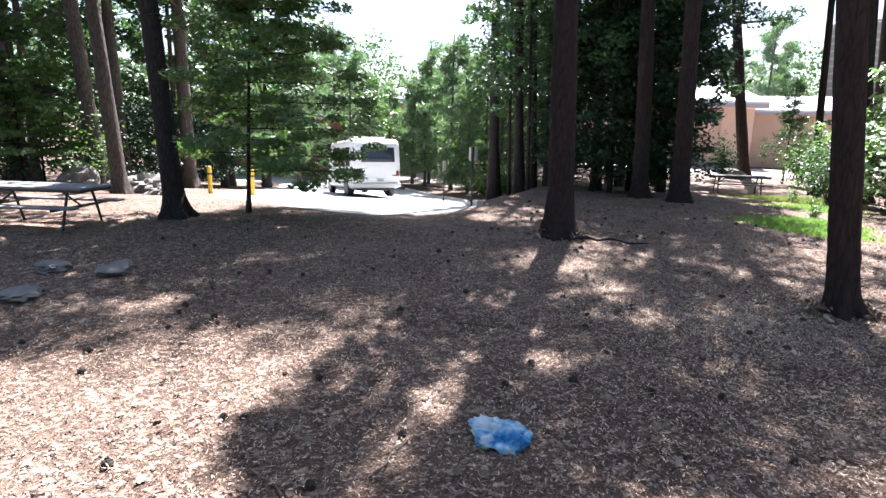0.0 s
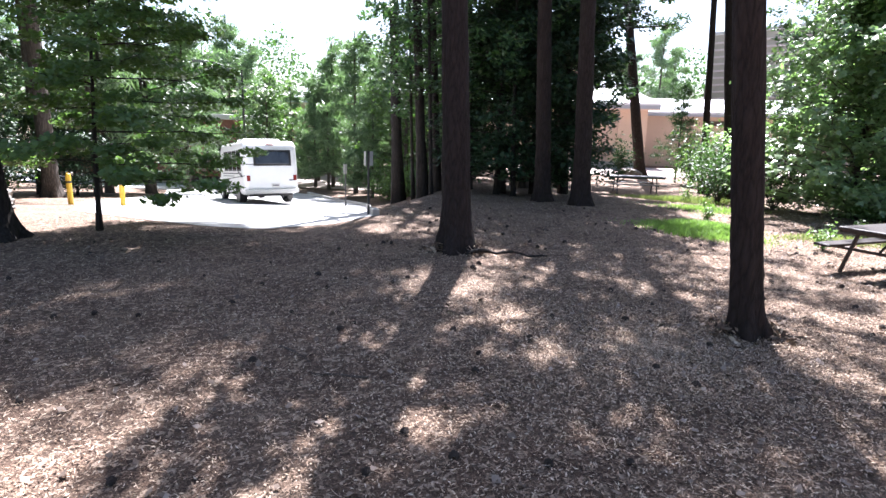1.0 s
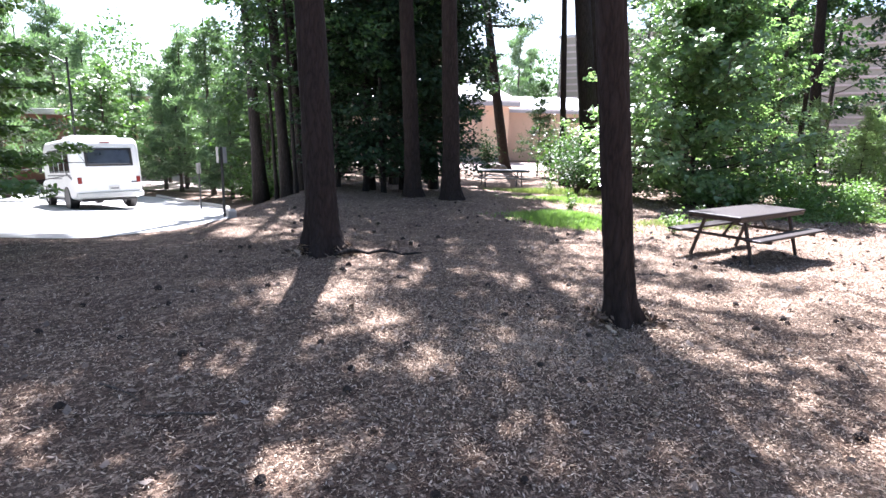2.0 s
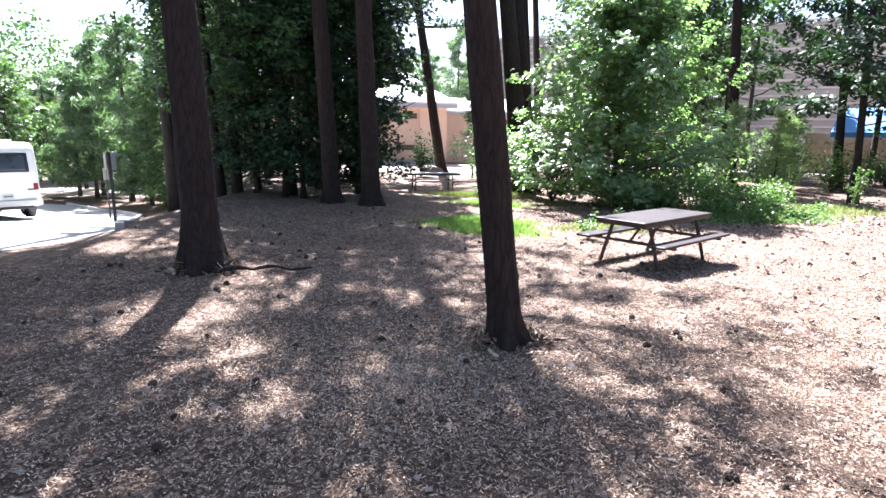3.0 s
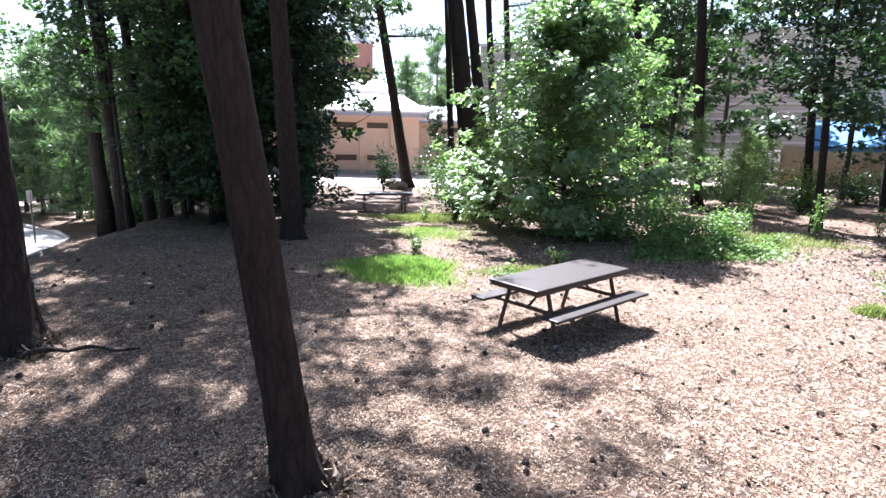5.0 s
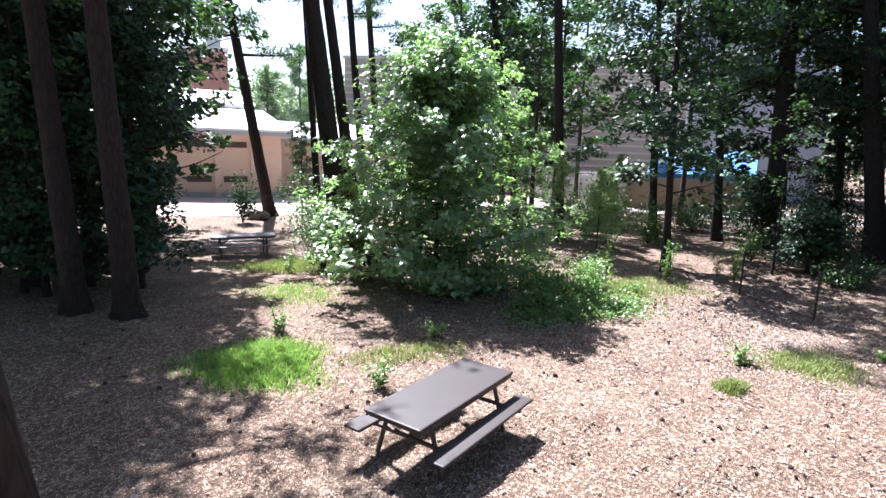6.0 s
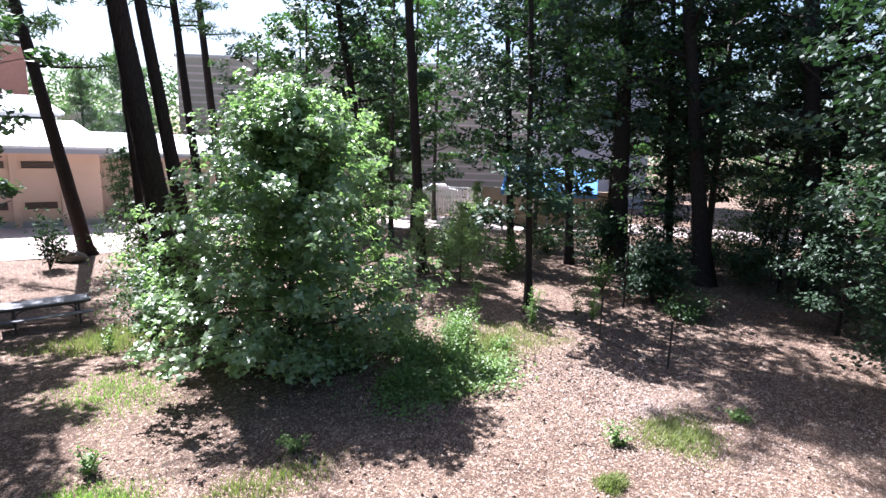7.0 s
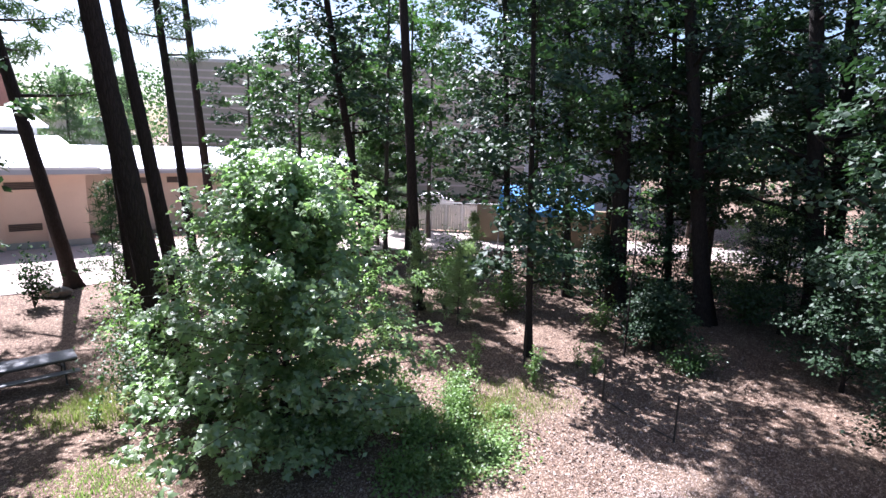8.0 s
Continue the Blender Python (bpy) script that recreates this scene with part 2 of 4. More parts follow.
def surface(x, y):
    """The ground with its small humps, which die out under the car park and far away."""
    x, y = np.asarray(x, float), np.asarray(y, float)
    z = sum(a * np.sin((np.cos(p) * x + np.sin(p) * y) * 2 * np.pi / s + q) for s, a, p, q in WAVES)
    return ground_z(x, y) + z * step(60, 40, np.hypot(x - 6, y - 8)) * (1 - step(-0.6, -2.0, x) * step(8.5, 10, y)) * (1 - step(29, 32, y))


def gz(x, y):
    return float(surface(x, y))


def mesh_object(name, verts, faces, material, parent=None, smooth=False, label=""):
    me = bpy.data.meshes.new(name)
    me.from_pydata([tuple(v) for v in verts], [], [tuple(f) for f in faces])
    me.materials.append(material)
    if smooth:
        me.polygons.foreach_set("use_smooth", [True] * len(me.polygons))
    me.update()
    ob = new(name, me)
    if parent:
        ob.parent = parent
    if label:
        ob["label"] = label
    return ob


def part(name, bm, material, parent=None, label="", smooth=False):
    me = bpy.data.meshes.new(name)
    bm.to_mesh(me)
    bm.free()
    me.materials.append(material)
    if smooth:
        me.polygons.foreach_set("use_smooth", [True] * len(me.polygons))
    ob = new(name, me)
    if parent:
        ob.parent = parent
    if label:
        ob["label"] = label
    return ob


def thing(name, m, label, category, group="", kind=""):
    ob = new(name)
    ob.empty_display_size = 0.2
    ob.matrix_world = m
    return tagged(ob, label, category, group, kind)


def box(sx, sy, sz, at=(0, 0, 0), bevel=0.0, rot=None, bm=None, seg=2):
    """A bevelled box of that size round the point at."""
    out = bm or bmesh.new()
    tmp = bmesh.new()
    bmesh.ops.create_cube(tmp, size=1)
    bmesh.ops.scale(tmp, vec=(sx, sy, sz), verts=tmp.verts)
    if bevel:
        bmesh.ops.bevel(tmp, geom=list(tmp.edges), offset=bevel, segments=seg, affect="EDGES", profile=0.5)
    mat = Matrix.Translation(at) @ (rot.to_4x4() if rot else Matrix())
    bmesh.ops.transform(tmp, matrix=mat, verts=tmp.verts)
    keep = bpy.data.meshes.new("tmp")
    tmp.to_mesh(keep)
    tmp.free()
    out.from_mesh(keep)
    bpy.data.meshes.remove(keep)
    return out


def cyl(r, depth, at=(0, 0, 0), axis="Z", seg=16, r2=None, bm=None):
    out = bm or bmesh.new()
    turn = {"Z": Matrix(), "X": Matrix.Rotation(math.pi / 2, 4, "Y"), "Y": Matrix.Rotation(math.pi / 2, 4, "X")}[axis]
    bmesh.ops.create_cone(out, cap_ends=True, segments=seg, radius1=r, radius2=r if r2 is None else r2, depth=depth, matrix=Matrix.Translation(at) @ turn)
    return out


def bar(a, b, w, h, bm=None, bevel=0.004):
    """A square tube from a to b."""
    a, b = Vector(a), Vector(b)
    d = b - a
    rot = d.to_track_quat("X", "Z").to_matrix()
    return box(d.length, w, h, (a + b) / 2, bevel, rot, bm, 1)


def tube(points, radii, seg=8, lobes=None, phase=0.0):
    """Rings along a line of points; lobes(k, angle) scales a ring's radius."""
    p = np.asarray(points, float)
    n = len(p)
    d = np.gradient(p, axis=0)
    d /= np.linalg.norm(d, axis=1)[:, None]
    ref = np.where(np.abs(d[:, 2:3]) > 0.9, np.array([[1.0, 0, 0]]), np.array([[0, 0, 1.0]]))
    u = np.cross(ref, d)
    u /= np.linalg.norm(u, axis=1)[:, None]
    w = np.cross(d, u)
    ang = np.arange(seg) * 2 * np.pi / seg + phase
    r = np.asarray(radii, float)[:, None] * np.ones((1, seg))
    if lobes is not None:
        r = r * lobes
    v = p[:, None] + r[..., None] * (np.cos(ang)[None, :, None] * u[:, None] + np.sin(ang)[None, :, None] * w[:, None])
    k, j = np.meshgrid(np.arange(n - 1), np.arange(seg), indexing="ij")
    a, b = k * seg + j, k * seg + (j + 1) % seg
    f = np.stack([a, b, b + seg, a + seg], -1).reshape(-1, 4)
    return v.reshape(-1, 3), f


def joined(pieces):
    vs, fs, off = [], [], 0
    for v, f in pieces:
        vs.append(np.asarray(v))
        fs.extend((np.asarray(f) + off).tolist())
        off += len(v)
    return np.concatenate(vs), fs


def leaf_mesh(name, centres, size, normals, material, shape="diamond", aspect=0.55, fold=0.25, seed=0, parent=None):
    """One mesh of many small leaves, each an island with a fold along its middle."""
    r = np.random.default_rng(seed)
    n = len(centres)
    nrm = normals / np.linalg.norm(normals, axis=1)[:, None]
    t = np.cross(nrm, r.normal(size=(n, 3)))
    t /= np.linalg.norm(t, axis=1)[:, None] + 1e-9
    s = np.cross(nrm, t)
    L = size[:, None]
    W = L * aspect
    c = centres
    if shape == "diamond":
        rows = [c - t * L * 0.5, c + s * W * 0.5 - nrm * L * fold * 0.3 - t * L * 0.05, c + t * L * 0.5 - nrm * L * 0.08, c - s * W * 0.5 - nrm * L * fold * 0.3 - t * L * 0.05]
        idx = [(0, 1, 2), (0, 2, 3)]
    elif shape == "lobed":
        rows = [c - t * L * 0.5, c + s * W * 0.55 - t * L * 0.28 - nrm * L * fold * 0.3, c + s * W * 0.5 + t * L * 0.18 - nrm * L * fold * 0.35, c + t * L * 0.5 - nrm * L * 0.12,
                c - s * W * 0.5 + t * L * 0.18 - nrm * L * fold * 0.35, c - s * W * 0.55 - t * L * 0.28 - nrm * L * fold * 0.3]
        idx = [(0, 1, 2, 3), (0, 3, 4, 5)]
    elif shape == "star":
        rows, idx = [c - t * L * 0.4], []
        for k, (turn, far) in enumerate(((-1.05, 0.72), (0.0, 1.0), (1.05, 0.72))):
            d, e = t * math.cos(turn) + s * math.sin(turn), s * math.cos(turn) - t * math.sin(turn)
            drop = -nrm * L * (0.10 + 0.22 * abs(turn))
            rows += [rows[0] + d * L * far * 0.42 - e * W * 0.30, rows[0] + d * L * far + drop, rows[0] + d * L * far * 0.42 + e * W * 0.30]
            idx.append((0, 3 * k + 1, 3 * k + 2, 3 * k + 3))
    else:
        rows = [c - s * W * 0.5, c + s * W * 0.5, c + t * L]
        idx = [(0, 1, 2)]
    k = len(rows)
    v = np.stack(rows, 1).reshape(-1, 3)
    base = np.arange(n)[:, None] * k
    me = bpy.data.meshes.new(name)
    me.vertices.add(len(v))
    me.vertices.foreach_set("co", v.ravel())
    faces = [base + np.array(f)[None] for f in idx]
    m = len(idx[0])
    loops = np.stack(faces, 1).reshape(-1)
    me.loops.add(len(loops))
    me.loops.foreach_set("vertex_index", loops)
    me.polygons.add(n * len(idx))
    me.polygons.foreach_set("loop_start", np.arange(n * len(idx)) * m)
    me.update(calc_edges=True)
    me.materials.append(material)
    ob = new(name, me)
    if parent:
        ob.parent = parent
    return ob


def trunk_line(height, lean, bend, r, n=14):
    """A trunk's middle line from below the ground to its top."""
    h = np.concatenate([[-0.25], np.linspace(0, 1, n - 1) * height])
    wob = np.cumsum(r.normal(0, bend, (n, 2)), 0)
    wob -= wob[1]
    x = h[:, None] * np.asarray(lean)[None] + wob * np.clip(h / height, 0, 1)[:, None]
    return np.column_stack([x, h])


def tree(name, x, y, height, radius, crown, reach, label, lean=(0, 0), kind="broad", leaves=5000, leaf=0.16, bark=None, green=None,
         limbs=26, seed=1, seg=12, flare=0.5, bend=0.05, taper=0.72, clump=0.55, bottom=1.0, shift=(0, 0), category="tree", group="", flat=0.5, nclump=4, aspect=0.62):
    """A trunk with limbs and a crown of clumps of leaves at the limbs' outer parts. crown: its lowest and highest limbs."""
    r = np.random.default_rng(seed)
    top = thing(name, pose(x, y, gz(x, y)), label, category, group)
    line = trunk_line(height, lean, bend * radius * 2, r, 20 if seg > 12 else 12)
    u = np.clip(line[:, 2] / height, 0, 1)
    rad = radius * (1 - taper * u) * (1 + flare * np.exp(-np.maximum(line[:, 2], 0) / (radius * 1.6)))
    ang = np.arange(seg) * 2 * np.pi / seg
    lob = 1 + 0.22 * np.exp(-np.maximum(line[:, 2], 0) / (radius * 1.8))[:, None] * np.cos(ang * 5 + r.uniform(0, 6))[None] + r.normal(0, 0.025, (len(line), seg))
    if seg > 12:
        dense = np.concatenate([np.linspace(-0.25, 1.2, 16), np.linspace(1.5, height, 34)])
        line = np.column_stack([np.interp(dense, line[:, 2], line[:, k]) for k in range(2)] + [dense])
        u = np.clip(dense / height, 0, 1)
        rad = radius * (1 - taper * u) * (1 + flare * np.exp(-np.maximum(dense, 0) / (radius * 1.1)))
        lob = 1 + 0.25 * np.exp(-np.maximum(dense, 0) / (radius * 1.5))[:, None] * np.cos(ang * 5 + 1.0)[None]
        lob = lob + 0.035 * np.sin(ang * 9 + 2 * np.sin(dense * 1.7)[:, None]) + r.normal(0, 0.022, (len(dense), seg))
    pieces = [tube(line, rad, seg, lob)]
    at = lambda h: np.array([np.interp(h, line[:, 2], line[:, 0]), np.interp(h, line[:, 2], line[:, 1]), h])
    z0, z1 = crown
    centres = []
    for i in range(limbs):
        f = (i + r.uniform(0.1, 0.9)) / limbs
        h = z0 + (z1 - z0) * f
        a = i * 2.39996 + r.normal(0, 0.35)
        prof = {"broad": 0.35 + 0.65 * np.sin(np.pi * min(1, 0.18 + 0.75 * f)) * bottom ** (1 - f), "pine": 1.05 - 0.8 * f, "spire": 1.05 - 0.97 * f, "layer": 1.0 - 0.62 * f, "dome": np.sqrt(max(0.05, 1 - f ** 2.2)), "bush": min(1.0, 0.8 + 1.6 * f) * (1.04 - 0.78 * f ** 1.25)}[kind]
        L = reach * prof * r.uniform(0.72, 1.12)
        s = at(min(h, height * 0.98))
        rise = {"broad": 0.45, "pine": 0.12, "spire": 0.05, "layer": 0.03, "dome": 0.35, "bush": 0.22 + 0.5 * f}[kind] * L * r.uniform(0.5, 1.2)
        q = np.linspace(0, 1, 6)
        pts = s[None] + np.column_stack([np.cos(a) * L * q, np.sin(a) * L * q, rise * q ** 1.3]) + np.column_stack([r.normal(0, 0.05 * L, (6, 2)), r.normal(0, 0.03 * L, 6)]) * q[:, None]
        pts += np.array([*shift, 0])[None] * q[:, None]
        r0 = max(0.012, radius * 0.28 * (1 - 0.6 * f) * (L / reach + 0.3) * 0.8)
        pieces.append(tube(pts, r0 * (1 - 0.85 * q) + 0.004, 5))
        for c in range(nclump):
            g = (0.14 if kind == "bush" else 0.35) + (0.89 if kind == "bush" else 0.68) * (c + r.uniform(0, 1)) / nclump
            p = np.array([np.interp(min(g, 1), q, pts[:, k]) for k in range(3)])
            centres.append((p + r.normal(0, clump * 0.55, 3) * (1, 1, 0.6), clump * r.uniform(0.7, 1.3)))
            if c % 2 and kind != "spire":
                tip = centres[-1][0]
                pieces.append(tube(np.linspace(p, tip, 3), [r0 * 0.4, r0 * 0.25, 0.003], 3))
    v, f = joined(pieces)
    mesh_object("trunk", v, f, bark or BARK, top, True)
    per = np.maximum(1, r.multinomial(leaves, np.ones(len(centres)) / len(centres)))
    cc = np.repeat(np.array([c for c, _ in centres]), per, 0)
    rr = np.repeat(np.array([q for _, q in centres]), per)[:, None]
    off = r.normal(size=cc.shape)
    off /= np.linalg.norm(off, axis=1)[:, None] + 1e-9
    off *= (r.uniform(0.15, 1, (len(cc), 1)) ** 0.5) * rr * (1, 1, flat)
    pos = cc + off
    axis = np.column_stack([np.interp(pos[:, 2], line[:, 2], line[:, 0]), np.interp(pos[:, 2], line[:, 2], line[:, 1])])
    out = np.zeros_like(pos)
    out[:, :2] = pos[:, :2] - axis
    out /= np.linalg.norm(out, axis=1)[:, None] + 0.3
    nrm = r.normal(0, 0.45, pos.shape) + (0, 0, 0.85) + 0.45 * out
    if kind == "bush":
        nrm = r.normal(0, 0.36, pos.shape) + (0, 0, 1.0) + 0.55 * out
    if kind in ("pine", "spire"):
        nrm = r.normal(size=pos.shape)
        leaf_mesh("crown", pos, leaf * r.uniform(0.7, 1.3, len(pos)), nrm, green or NEEDLE, "needle", 0.16, 0, seed, top)
    else:
        leaf_mesh("crown", pos, leaf * r.uniform(0.6, 1.3, len(pos)), nrm, green or LEAF_MID, "star" if kind == "bush" else "lobed" if leaf < 0.24 and leaves > 9000 else "diamond", aspect, 0.3, seed, top)
    return top


def shrub(name, x, y, wide, high, label, green, leaves=1500, leaf=0.09, seed=1, stems=9, category="shrub", group="", depth=None, shape="diamond"):
    """A bush of thin stems that fan out of the ground, and leaves along them."""
    r = np.random.default_rng(seed)
    top = thing(name, pose(x, y, gz(x, y)), label, category, group)
    pieces, pts = [], []
    for i in range(stems):
        a, l = i * 2.4 + r.normal(0, 0.4), r.uniform(0.25, 1.0)
        end = np.array([np.cos(a) * wide * 0.5 * l, np.sin(a) * (depth or wide) * 0.5 * l, high * r.uniform(0.6, 1.0) * np.sqrt(max(0.1, 1 - 0.65 * l * l))])
        q = np.linspace(0, 1, 5)
        line = np.column_stack([end[0] * q ** 1.2, end[1] * q ** 1.2, end[2] * q - 0.04 * (1 - q)]) + r.normal(0, 0.03, (5, 3)) * q[:, None]
        pieces.append(tube(line, 0.004 + 0.012 * high ** 0.5 * (1 - q), 4))
        k = leaves // stems
        g = r.uniform(0.15, 1.02, k) ** 0.75
        p = np.column_stack([np.interp(g, q, line[:, m]) for m in range(3)])
        pts.append(p + r.normal(0, 0.16 * min(wide, high * 1.5), (k, 3)) * (1, 1, 0.7) * (0.4 + 0.6 * g[:, None]))
    v, f = joined(pieces)
    mesh_object("branchwork", v, f, BARK_GREY, top, True)
    pos = np.concatenate(pts)
    pos[:, 2] = np.maximum(pos[:, 2], 0.02)
    nrm = r.normal(0, 0.5, pos.shape) + (0, 0, 0.8)
    if shape == "needle":
        nrm = r.normal(size=pos.shape)
    leaf_mesh("foliage", pos, leaf * r.uniform(0.6, 1.3, len(pos)), nrm, green, shape, 0.6 if shape != "needle" else 0.14, 0.3, seed, top)
    return top


# ---- ground and car park ----
def ground():
    near = np.arange(-14, 30.01, 0.16)
    far = np.cumsum(0.16 * 1.09 ** np.arange(1, 75))
    xs = np.concatenate([-14 - far[::-1], near, 30 + far])
    near = np.arange(-5, 26.01, 0.16)
    ys = np.concatenate([-5 - far[::-1], near, 26 + far])
    X, Y = np.meshgrid(xs, ys, indexing="ij")
    r = np.random.default_rng(3)
    Z = surface(X, Y) + r.normal(0, 0.003, X.shape) * step(60, 40, np.hypot(X - 6, Y - 8))
    n, m = X.shape
    i, j = np.meshgrid(np.arange(n - 1), np.arange(m - 1), indexing="ij")
    a = i * m + j
    f = np.stack([a, a + m, a + m + 1, a + 1], -1).reshape(-1, 4)
    ob = mesh_object("ground", np.column_stack([X.ravel(), Y.ravel(), Z.ravel()]), f.tolist(), MULCH, None, True)
    tagged(ob, "brown ground covered in wood chips, pine straw and leaf litter", "ground", kind="structure")


def strip(name, left, right, material, label, category, across=14, along=60, lift=0.014):
    def spaced(p):
        p = np.array(p, float)
        d = np.r_[0, np.cumsum(np.linalg.norm(np.diff(p, axis=0), axis=1))]
        s = np.linspace(0, 1, along) ** 1.6 * d[-1]
        return np.column_stack([np.interp(s, d, p[:, 0]), np.interp(s, d, p[:, 1])])
    a, b = spaced(left), spaced(right)
    q = np.linspace(0, 1, across)
    p = a[:, None] * (1 - q)[None, :, None] + b[:, None] * q[None, :, None]
    z = ground_z(p[..., 0], p[..., 1]) + lift
    n, m = z.shape
    i, j = np.meshgrid(np.arange(n - 1), np.arange(m - 1), indexing="ij")
    k = i * m + j
    f = np.stack([k, k + m, k + m + 1, k + 1], -1).reshape(-1, 4)
    ob = mesh_object(name, np.column_stack([p[..., 0].ravel(), p[..., 1].ravel(), z.ravel()]), f.tolist(), material, None, True)
    tagged(ob, label, category, kind="structure")
    return a, b


KERB_LINE = [(-1.75, 12.3), (-2.6, 14.8), (-4.0, 19.5), (-5.4, 24.0), (-7.8, 28.4), (-11.5, 32), (-25, 36), (-45, 38)]
ground()
strip("road", [(-1.9, 12.3), (-3.1, 11.8), (-3.5, 10.1), (-4.7, 10.1), (-7.3, 11.3), (-10, 12.6), (-13.6, 17), (-16.6, 24), (-20, 31), (-45, 34)], KERB_LINE, ASPHALT, "pale sunlit asphalt car park at the edge of the mulch", "road")
strip("pavement", [(-30, 35.2), (0, 35.6), (8, 35.4), (13, 36.4), (24, 34.5), (36, 27), (45, 15), (60, 0)], [(-30, 46.2), (0, 46.3), (8, 46.3), (13, 46.3), (28, 42), (41, 29.5), (50, 16), (66, 0)], PAVING, "pale pinkish paved walk in front of the building", "pavement", lift=0.03)


def kerb():
    top = thing("kerb", Matrix(), "weathered concrete kerb along the car park", "kerb", kind="structure")
    p = np.array(KERB_LINE[:6], float)
    d = np.r_[0, np.cumsum(np.linalg.norm(np.diff(p, axis=0), axis=1))]
    s = np.arange(0, 22, 0.9)
    bm = box(0.88, 0.16, 0.26, (0, 0, 0.02), 0.015)
    me = bpy.data.meshes.new("kerb_stone")
    bm.to_mesh(me)
    bm.free()
    me.materials.append(CONCRETE)
    for k in s:
        a = Vector((np.interp(k, d, p[:, 0]), np.interp(k, d, p[:, 1]), 0))
        b = Vector((np.interp(k + 0.9, d, p[:, 0]), np.interp(k + 0.9, d, p[:, 1]), 0))
        a.z, b.z = gz(a.x, a.y), gz(b.x, b.y)
        ob = new("kerb_stone", me)
        ob.parent = top
        ob.matrix_world = Matrix.Translation((a + b) / 2) @ (b - a).to_track_quat("X", "Z").to_matrix().to_4x4()


kerb()


# ---- tall trees of the picnic ground ----
PINE_LABEL = "tall pine with a straight dark reddish-brown furrowed trunk"
tree("pine_tree", 0.60, 8.82, 19, 0.235, (7.4, 18.5), 3.3, "large pine with a thick furrowed trunk and flared roots", (-0.050, 0.075), "dome", 9600, 0.17, BARK, LEAF_MID, 50, 11, 36, 0.55, 0.01, 0.66, 0.44, nclump=5, shift=(1.2, 1.9))
tree("pine_tree", 4.01, 5.78, 18, 0.150, (9.0, 17.5), 3.4, "leaning pine with a bare reddish-brown trunk in the mulch", (-0.122, -0.012), "dome", 2400, 0.21, BARK, LEAF_MID, 16, 12, 36, 0.5, 0.004, 0.42, 0.5, nclump=3)
tree("oak_tree", -7.10, 7.95, 17, 0.2, (4.7, 16), 3.1, "dark-trunked oak with a flared base beside the car park", (-0.07, 0.0), "broad", 24000, 0.15, BARK_DARK, LEAF_MID, 40, 13, 28, 0.9, 0.01, 0.6, 0.75, shift=(1.4, 3.0))
tree("pine_tree", 2.15, 16.7, 20, 0.24, (8.6, 19.3), 3.1, PINE_LABEL, (-0.051, 0.03), "dome", 3900, 0.18, BARK, LEAF_MID, 44, 14, 16, 0.4, 0.01, 0.72, 0.46, nclump=5, shift=(-0.3, 0.2))
tree("pine_tree", 3.20, 15.98, 20, 0.25, (8.2, 19.3), 3.2, PINE_LABEL, (-0.036, 0.03), "dome", 5700, 0.18, BARK, LEAF_MID, 46, 15, 16, 0.4, 0.01, 0.72, 0.46, nclump=5, shift=(0.9, 0.0))
for k, (x, y, rad, lx, ly, z0, hgt) in enumerate([(-3.9, 23.5, 0.24, -0.03, 0, 17.0, 22), (-2.25, 20.6, 0.19, -0.05, 0, 16.0, 21.5), (-1.9, 21.9, 0.16, -0.05, 0, 16.5, 21.5), (-1.25, 21.5, 0.15, -0.03, 0, 16.0, 21),
                                                  (1.9, 20.5, 0.13, -0.03, 0, 3.5, 14), (0.7, 20.2, 0.17, -0.04, 0, 3.0, 16), (3.0, 21.4, 0.15, -0.02, 0, 3.5, 15)]):
    tree("oak_tree", x, y, hgt, rad, (z0, hgt - 1), 2.9, "slender dark-trunked tree with glossy green foliage", (lx, ly), "broad", 6000 if k < 4 else 4600, 0.21, BARK_DARK, LEAF_MID if k < 4 else LEAF_DARK, 16 if k < 4 else 30, 30 + k, 10, 0.3, 0.03, 0.6, 0.62, shift=(-0.9, -1.6) if k < 4 else (0, 0))
for k, (x, y, h) in enumerate([(-0.4, 20.3, 10.5), (-2.9, 21.9, 10), (1.2, 18.7, 9.5), (-1.7, 19.3, 9)]):
    tree("oak_tree", x, y, h, 0.075, (2.9, h - 0.5), 2.3, "thin young oak with dark glossy leaves under the pines", (-0.03, 0), "broad", 4200, 0.17, BARK_DARK, LEAF_MID, 20, 40 + k, 8, 0.3, 0.05, 0.6, 0.5, nclump=3)
for k, (x, y, w, h) in enumerate([(0.6, 19.4, 3.6, 6.5), (2.0, 19.6, 3.4, 7.5), (3.2, 18.9, 2.6, 6.8), (-0.6, 21.8, 3.0, 5.5)]):
    tree("holly_tree", x, y, h, 0.09, (0.4, h * 0.95), w * 0.55, "dense dark evergreen with foliage down to the ground", (0, 0), "dome", 9000, 0.17, BARK_DARK, LEAF_DARK, 44, 50 + k, 8, 0.3, 0.03, 0.7, 0.5)
for k, (x, y, rad, lx, hgt) in enumerate([(-12.1, 11.2, 0.21, -0.11, 19), (-14.1, 12.3, 0.24, -0.12, 20), (-16.3, 11.4, 0.25, -0.13, 19), (-16.6, 18.9, 0.3, -0.03, 20), (-16.5, 15.5, 0.2, -0.06, 19), (-20, 14.0, 0.24, -0.05, 20)]):
    tree("pine_tree", x, y, hgt, rad, (6.5, hgt - 0.7), 3.2, "tall leaning pine with a grey-brown trunk in dappled sun", (lx, 0.03), "dome", 5200, 0.27, BARK_GREY, LEAF_MID, 26, 70 + k, 14, 0.4, 0.015, 0.55, 0.8)
